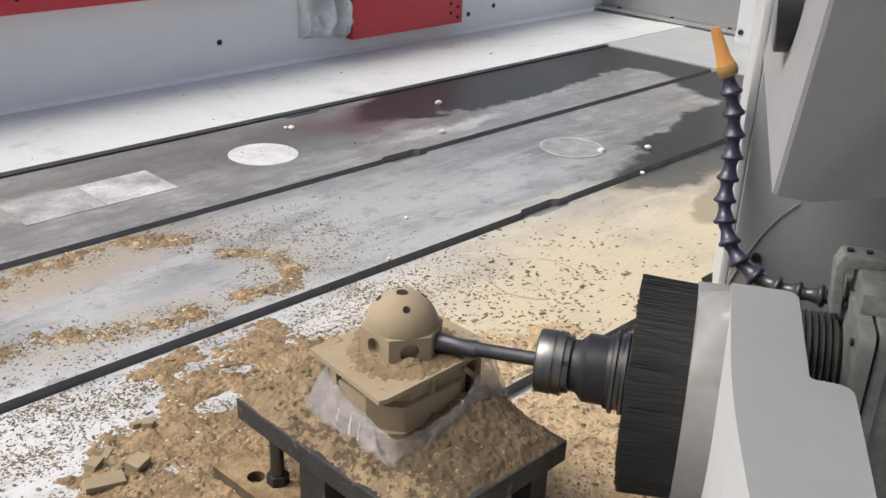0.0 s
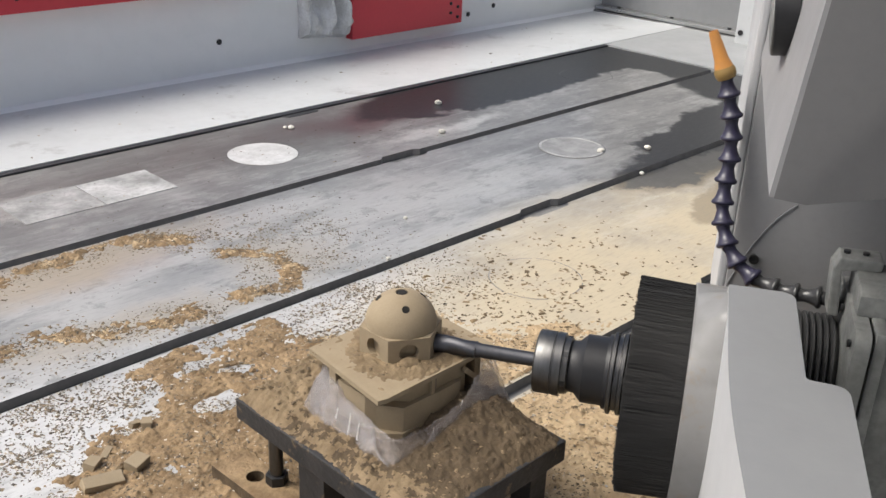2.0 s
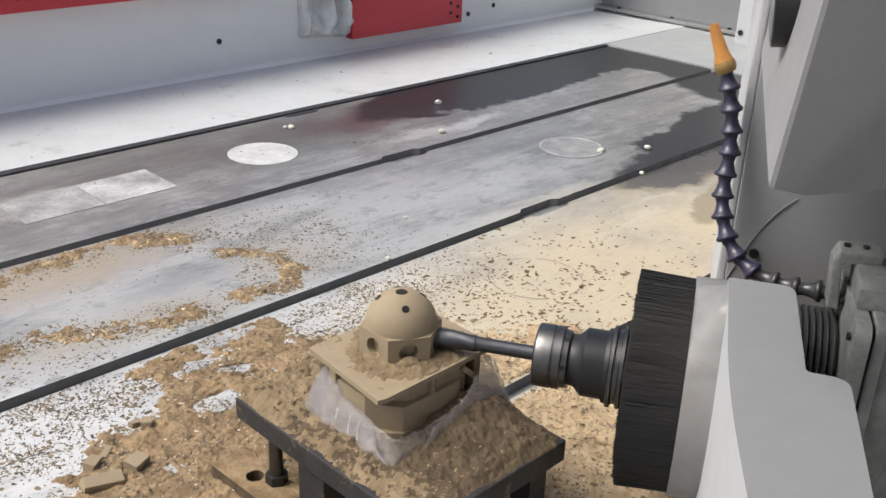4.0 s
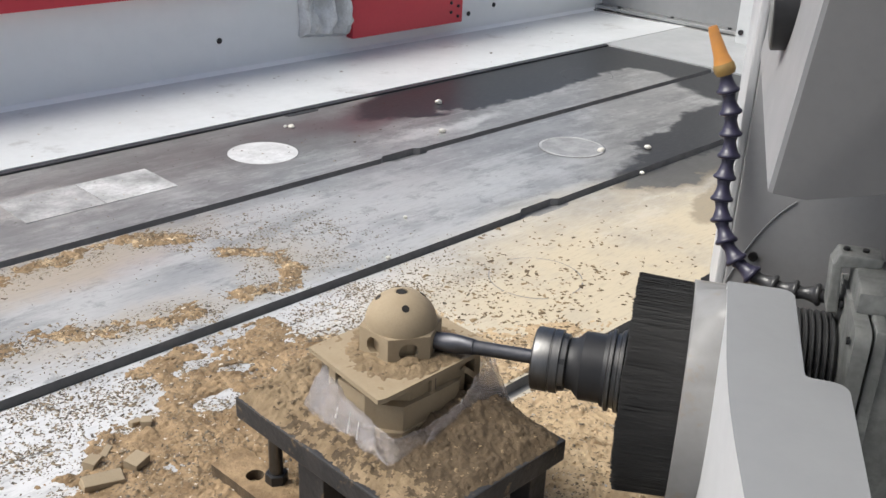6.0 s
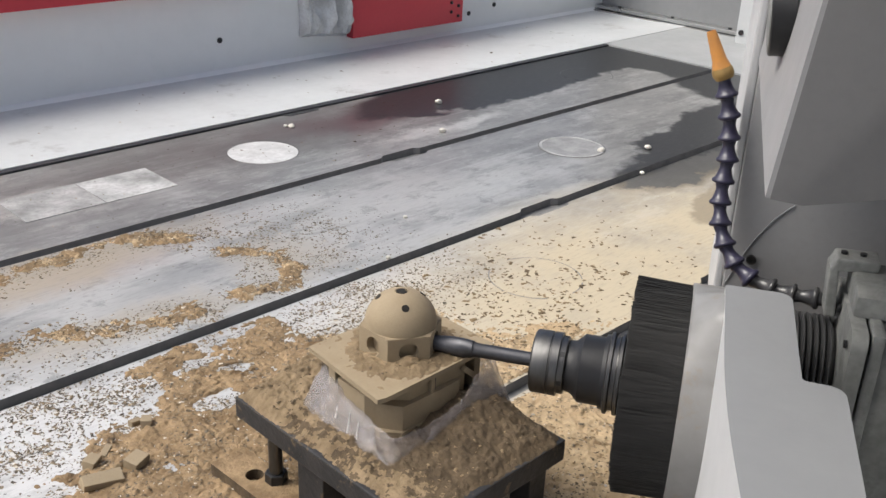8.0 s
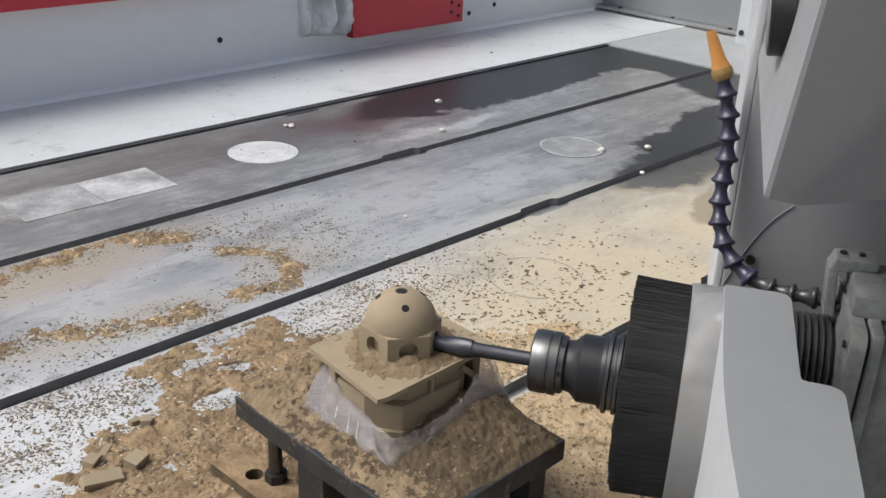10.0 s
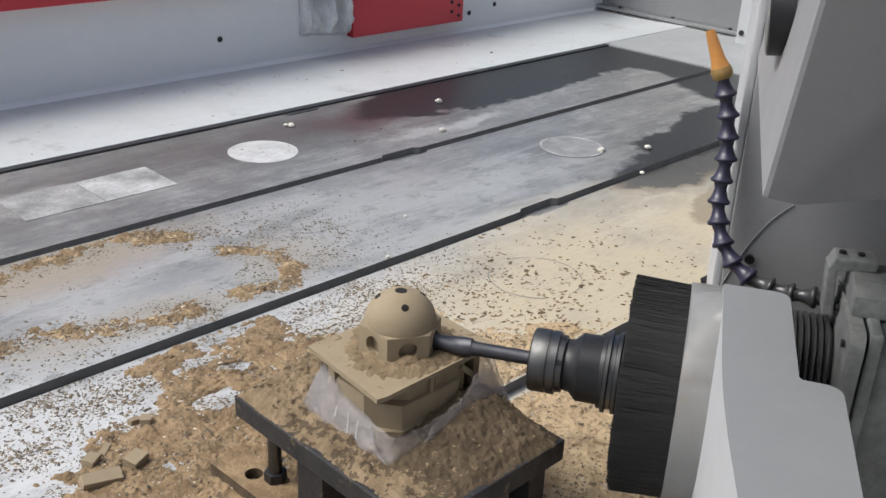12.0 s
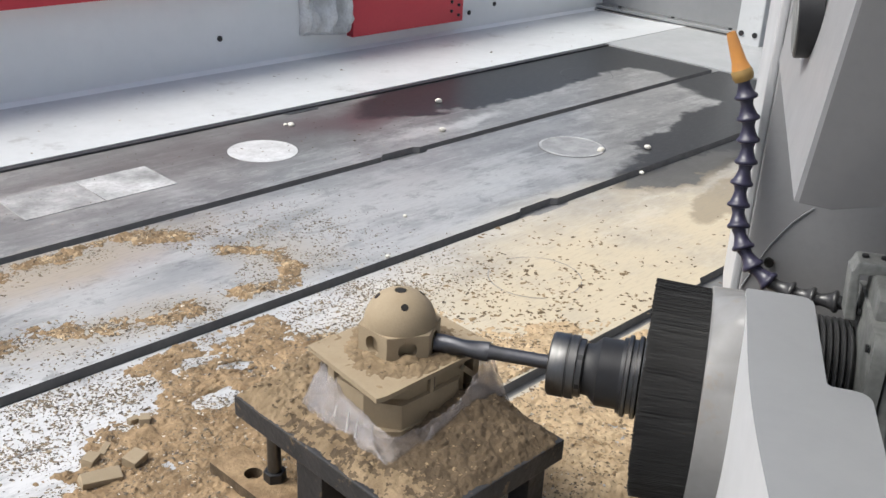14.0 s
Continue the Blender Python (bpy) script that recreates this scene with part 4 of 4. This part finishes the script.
# bare places in the sawdust: centre, radii, and how much is swept away
BARE = ((0.310, 0.785, 0.085, 0.050, 1.0), (0.255, 0.745, 0.060, 0.045, 1.0), (0.443, 0.776, 0.030, 0.014, 0.8), (0.418, 0.704, 0.026, 0.017, 0.9), (0.345, 0.735, 0.035, 0.022, 0.55), (0.268, 0.700, 0.022, 0.014, 0.7),
        (0.500, 0.805, 0.035, 0.012, 0.7), (0.640, 0.770, 0.075, 0.050, 0.9), (0.470, 0.742, 0.020, 0.008, 0.7), (0.240, 0.668, 0.020, 0.016, 0.8))


def bare_of(x, y):
    x, y = x + 0.016 * n3(x * 18, y * 18, 41), y + 0.012 * n3(x * 18, y * 18, 43)
    return max(w * soft(ell(x, y, cx, cy, rx, ry), 0.95, 0.12) for cx, cy, rx, ry, w in BARE)


def cover_of(x, y):
    """How much sawdust lies at a place of the bed, 0 to 1."""
    a = soft(ell(x, y, 0.46, 0.56, 0.29, 0.255), 0.97 + 0.30 * n3(x * 7 + 2, y * 7) + 0.16 * n3(x * 22, y * 22, 4), 0.07)
    a = max(a, soft(ell(x, y, 0.62, 0.45, 0.26, 0.20), 0.97, 0.07))
    if y < 0.825:
        a = max(a, 0.95 * soft(ell(x, y, 0.475, 0.775, 0.115, 0.055), 0.95 + 0.3 * n3(x * 18, y * 18, 8), 0.08))
        a *= 1 - bare_of(x, y)
    return max(a, drift_of(x, y) * (0.82 + 0.85 * n3(13 * x + 3, 13 * y)) if 0.842 < y < 1.119 else 0)


def slot_gap(y):
    return min(abs(y - s) for s in SLOTS)


def heightfield(name, x0, x1, y0, y1, step, fn, material, label):
    nx, ny = int((x1 - x0) / step) + 1, int((y1 - y0) / step) + 1
    verts = [(x0 + i * step, y0 + j * step, fn(x0 + i * step, y0 + j * step)) for j in range(ny) for i in range(nx)]
    faces = []
    for j in range(ny - 1):
        for i in range(nx - 1):
            q = (j * nx + i, j * nx + i + 1, (j + 1) * nx + i + 1, (j + 1) * nx + i)
            if max(verts[k][2] for k in q) > -0.0008 and min(verts[k][2] for k in q) > -0.011:
                faces.append(q)
    me = bpy.data.meshes.new(name)
    me.from_pydata(verts, [], faces)
    for f in me.polygons:
        f.use_smooth = True
    me.materials.append(material)
    return tagged(new(name, me), label, "sawdust", kind="stuff")


def bed_dust(x, y):
    c = cover_of(x, y)
    if c < 0.04:
        return -0.002
    n = 0.55 * n3(x * 26, y * 26) + 0.5 * n3(x * 85, y * 85, 3) + 0.42 * n3(x * 230, y * 230, 5)
    h = 0.0060 * (c - 0.62 + 0.70 * n)
    g = slot_gap(y)
    if g < 0.0105:
        return -0.012
    return max(-0.002, h - 0.003 * max(0.0, 1 - (g - 0.0105) / 0.006))


bed_dust_ob = heightfield("bed_sawdust", 0.20, 0.86, 0.30, 1.12, 0.0017, bed_dust, DUST, "tan sawdust strewn in drifts over the iron bed")
# paler powder past the stand
bed_dust_ob.data.materials.append(FRESH)
for f in bed_dust_ob.data.polygons:
    x, y = f.center.x, f.center.y
    drift = y > 0.83 and n3(x * 40, y * 40, 51) + 0.6 * n3(x * 160, y * 160, 52) > 0.34
    f.material_index = 1 if drift or y < 0.83 and x - 0.25 * (y - 0.5) + 0.05 * n3(x * 12, y * 12, 17) + 0.035 * n3(x * 70, y * 70, 18) > 0.53 else 0


def stand_dust(x, y):
    ex = min(x - SX0, SX1 - x)
    ey = min(y - SY0, SY1 - y)
    e = min(ex, ey)
    if e < 0.001:
        return -0.001
    q = max(abs(x - CX) / 0.085, abs(y - CY) / 0.085)
    heap = 0.013 * max(0.0, 1.0 - ell(x, y, CX + 0.040, CY - 0.060, 0.060, 0.065)) ** 0.8 + 0.0035 + 0.017 * max(0.0, 1 - ell(x, y, 0.445, 0.580, 0.085, 0.055)) ** 0.7 + 0.018 * max(0.0, 1 - ell(x, y, CX - 0.004, CY - 0.022, 0.090, 0.104)) ** 0.9
    rim = min(1.0, e / 0.012)
    n = 0.5 * n3(x * 40, y * 40) + 0.45 * n3(x * 110, y * 110, 2) + 0.35 * n3(x * 300, y * 300, 4)
    return heap * rim * (0.95 + 0.20 * n) + 0.0026 * n - 0.0010 * (1 - rim)


dust = heightfield("stand_sawdust", SX0, SX1, SY0, SY1, 0.0014, stand_dust, HEAP, "heap of fine sawdust on the stand plate, darkened for shade on its near side")
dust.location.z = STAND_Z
# the far side of the heap is coloured paler, as lit; the near side keeps its painted shade
dust.data.materials.append(TANPOWDER)
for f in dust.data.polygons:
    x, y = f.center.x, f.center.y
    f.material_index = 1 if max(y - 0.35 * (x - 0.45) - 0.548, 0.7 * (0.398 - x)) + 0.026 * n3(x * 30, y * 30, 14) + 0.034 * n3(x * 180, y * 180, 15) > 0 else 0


def plate_dust(x, y):
    if not (CX - 0.057 < x < CX + 0.060 and CY - 0.047 < y < CY + 0.045):
        return -0.001
    d = math.hypot(x - CX, y - CY)
    n = 0.5 * n3(x * 70, y * 70, 9) + 0.4 * n3(x * 200, y * 200, 7)
    return 0.0046 * (math.exp(-((d - 0.036) / 0.010) ** 2) * (1 if y < CY else 0.4) - 0.20 + 0.6 * n)


pd = heightfield("plate_sawdust", CX - 0.06, CX + 0.062, CY - 0.05, CY + 0.047, 0.0012, plate_dust, TANPOWDER, "crumbs of tan sawdust round the carved drum")
pd.location.z = PLATE_Z


def flakes(name, count, place, size, label, z_of, material=CHIP):
    """Loose bent flakes, each a small twisted wedge."""
    rnd = random.Random(11)
    verts, faces = [], []
    made = 0
    while made < count:
        p = place(rnd)
        if p is None:
            continue
        x, y = p
        s = size * rnd.uniform(0.45, 1.3) * (1.7 if rnd.random() < 0.14 else 0.9)
        a = rnd.uniform(0, 6.283)
        c, sn = math.cos(a), math.sin(a)
        w, t = s * rnd.uniform(0.35, 0.7), s * rnd.uniform(0.15, 0.4)
        z = z_of(x, y)
        k = len(verts)
        for u, v, h in ((-s, -w, 0), (s, -w * 0.6, t * 0.4), (s * 0.8, w, 0), (-s * 0.7, w * 0.8, t * 0.5), (0, 0, t + 0.0003)):
            verts.append((x + u * c - v * sn, y + u * sn + v * c, z + h))
        faces += [(k, k + 1, k + 4), (k + 1, k + 2, k + 4), (k + 2, k + 3, k + 4), (k + 3, k, k + 4), (k + 3, k + 2, k + 1, k)]
        made += 1
    me = bpy.data.meshes.new(name)
    me.from_pydata(verts, [], faces)
    me.materials.append(material)
    return tagged(new(name, me), label, "wood chips", kind="stuff")


def bed_place(rnd):
    x, y = rnd.uniform(0.2, 0.90), rnd.uniform(0.3, 1.12)
    if slot_gap(y) < 0.010:
        return None
    d = 0.0
    if y < 0.83:
        d = 0.30 * soft(ell(x, y, 0.46, 0.56, 0.29, 0.255), 1.0, 0.08)
        d = max(d, 0.95 * bare_of(x, y) * soft(ell(x, y, 0.42, 0.70, 0.26, 0.16), 1.0, 0.12), 1.0 * soft(ell(x, y, 0.64, 0.765, 0.115, 0.060), 0.85, 0.14), 0.28 * soft(ell(x, y, 0.74, 0.76, 0.12, 0.07), 0.8, 0.2))
    else:
        d = max(0.75 * drift_of(x, y), 0.30 * soft(ell(x, y, 0.68, 0.965, 0.13, 0.13), 0.85, 0.18) * (0 if ell(x, y, 0.50, 0.975, 0.13, 0.07) < 1 else 1), 0.22 * soft(ell(x, y, 0.40, 0.875, 0.20, 0.03), 0.9, 0.2))
    d = max(d, 0.008) * (0.25 + 1.3 * max(0, 0.5 + n3(x * 24, y * 24, 6)))
    return (x, y) if rnd.random() < d else None


flakes("bed_chips", 23000, bed_place, 0.00135, "loose tan and grey wood chips strewn over the bed", lambda x, y: max(0.0002, bed_dust(x, y)))


def curl_place(rnd):
    x, y = rnd.uniform(0.62, 1.25), rnd.uniform(0.52, 0.82)
    d = soft(ell(x, y, 0.84, 0.67, 0.20, 0.14), 0.8, 0.22) * (0.1 + 1.5 * max(0, 0.35 + n3(x * 16, y * 16, 26)))
    return (x, y) if rnd.random() < max(d, 0.02) else None


flakes("bed_curls", 620, curl_place, 0.0026, "dark brown curled shavings scattered on the tan powder", lambda x, y: max(0.0002, bed_dust(x, y)), CURL)


def apron_place(rnd):
    return rnd.uniform(0.4, 2.2), rnd.uniform(1.47, 1.70)


flakes("apron_crumbs", 45, apron_place, 0.0026, "a few brown crumbs on the white apron", lambda x, y: 0.0042 - 0.0042 * (y - 1.446) / 0.304)


def strip_place(rnd):
    return rnd.uniform(0.45, 1.25), rnd.uniform(1.15, 1.40)


flakes("strip_crumbs", 130, strip_place, 0.0015, "scattered small crumbs on the far strip of the bed", lambda x, y: 0.0013)


def clod_place(rnd):
    x, y = rnd.uniform(0.2, 0.80), rnd.uniform(0.3, 1.11)
    if slot_gap(y) < 0.014:
        return None
    return (x, y) if rnd.random() < cover_of(x, y) ** 2 * max(0.0, 0.45 + 0.9 * n3(x * 20, y * 20, 8)) else None


def litter_place(rnd):
    x, y = rnd.uniform(0.2, 0.80), rnd.uniform(0.3, 1.11)
    if slot_gap(y) < 0.012:
        return None
    return (x, y) if rnd.random() < cover_of(x, y) * max(0.0, 0.3 + 1.3 * n3(x * 30, y * 30, 61)) else None


flakes("bed_litter", 3200, litter_place, 0.0021, "dark brown flakes lying in the sawdust", lambda x, y: max(0.0002, bed_dust(x, y)) - 0.0004, CURL)
flakes("bed_clods", 2400, clod_place, 0.0027, "crumbling brown clods and shavings in the sawdust", lambda x, y: max(0.0002, bed_dust(x, y)) - 0.0006, DUST)


def heap_place(rnd):
    x, y = rnd.uniform(SX0 + 0.006, SX1 - 0.006), rnd.uniform(SY0 + 0.006, SY1 - 0.006)
    if abs(x - CX) < 0.058 and abs(y - CY) < 0.05:
        return None
    return (x, y) if rnd.random() < max(0.0, 0.3 + n3(x * 25, y * 25, 4)) else None


flakes("stand_clods", 170, heap_place, 0.0024, "brown crumbs and shavings on the heaped stand", lambda x, y: STAND_Z + max(0.0, stand_dust(x, y)) - 0.0006, HEAP)


def drum_place(rnd):
    a, r = rnd.uniform(radians(150), radians(345)), rnd.gauss(0.038, 0.005)
    x, y = CX + r * math.cos(a), CY + r * math.sin(a)
    if r < 0.0335 or not (CX - 0.055 < x < CX + 0.058 and CY - 0.046 < y):
        return None
    return (x, y) if rnd.random() < max(0.1, 0.4 + 1.4 * n3(x * 60, y * 60, 12)) else None


flakes("plate_crumbs", 90, drum_place, 0.0018, "brown crumbs piled round the carved drum", lambda x, y: PLATE_Z + max(0.0, plate_dust(x, y)) - 0.0003, CURL)


def stand_place(rnd):
    x, y = rnd.uniform(SX0 + 0.004, SX1 - 0.004), rnd.uniform(SY0 + 0.004, SY1 - 0.004)
    if abs(x - CX) < 0.056 and abs(y - CY) < 0.046:
        return None
    return x, y


flakes("stand_chips", 260, stand_place, 0.0014, "loose wood chips on the sawdust heap", lambda x, y: STAND_Z + max(0.0, stand_dust(x, y)), CURL)


# ---- what moves ----
# circling of the cutter: angle turned, and feed along the tool in metres
TURNED = ((0.0, -0.03), (3.0, 12.37), (8.0, 32.98), (10.5, 40.95), (13.5, 50.87), (13.56, 50.98), (14.0, 50.98))
FEED = ((0.0, 0.0), (3.0, -0.00122), (5.5, -0.0020), (8.0, -0.00278), (11.5, -0.0039), (13.2, -0.0039), (13.6, -0.0037), (13.7, -0.0033), (13.8, -0.0020), (13.9, -0.0015), (14.0, 0.0115))


def motions():
    rows, spin = [], []
    for k in range(141):
        t = k / 10
        f = between(TURNED, t)
        rows.append((t, head_pose(between(FEED, t), 0.00093 - 0.00292 * math.cos(f), -0.00025 - 0.00292 * math.sin(f))))
        spin.append((t, pose(0, 0, 0, 80 * k)))
    walk(head, rows)
    walk(holder, spin)


motions()
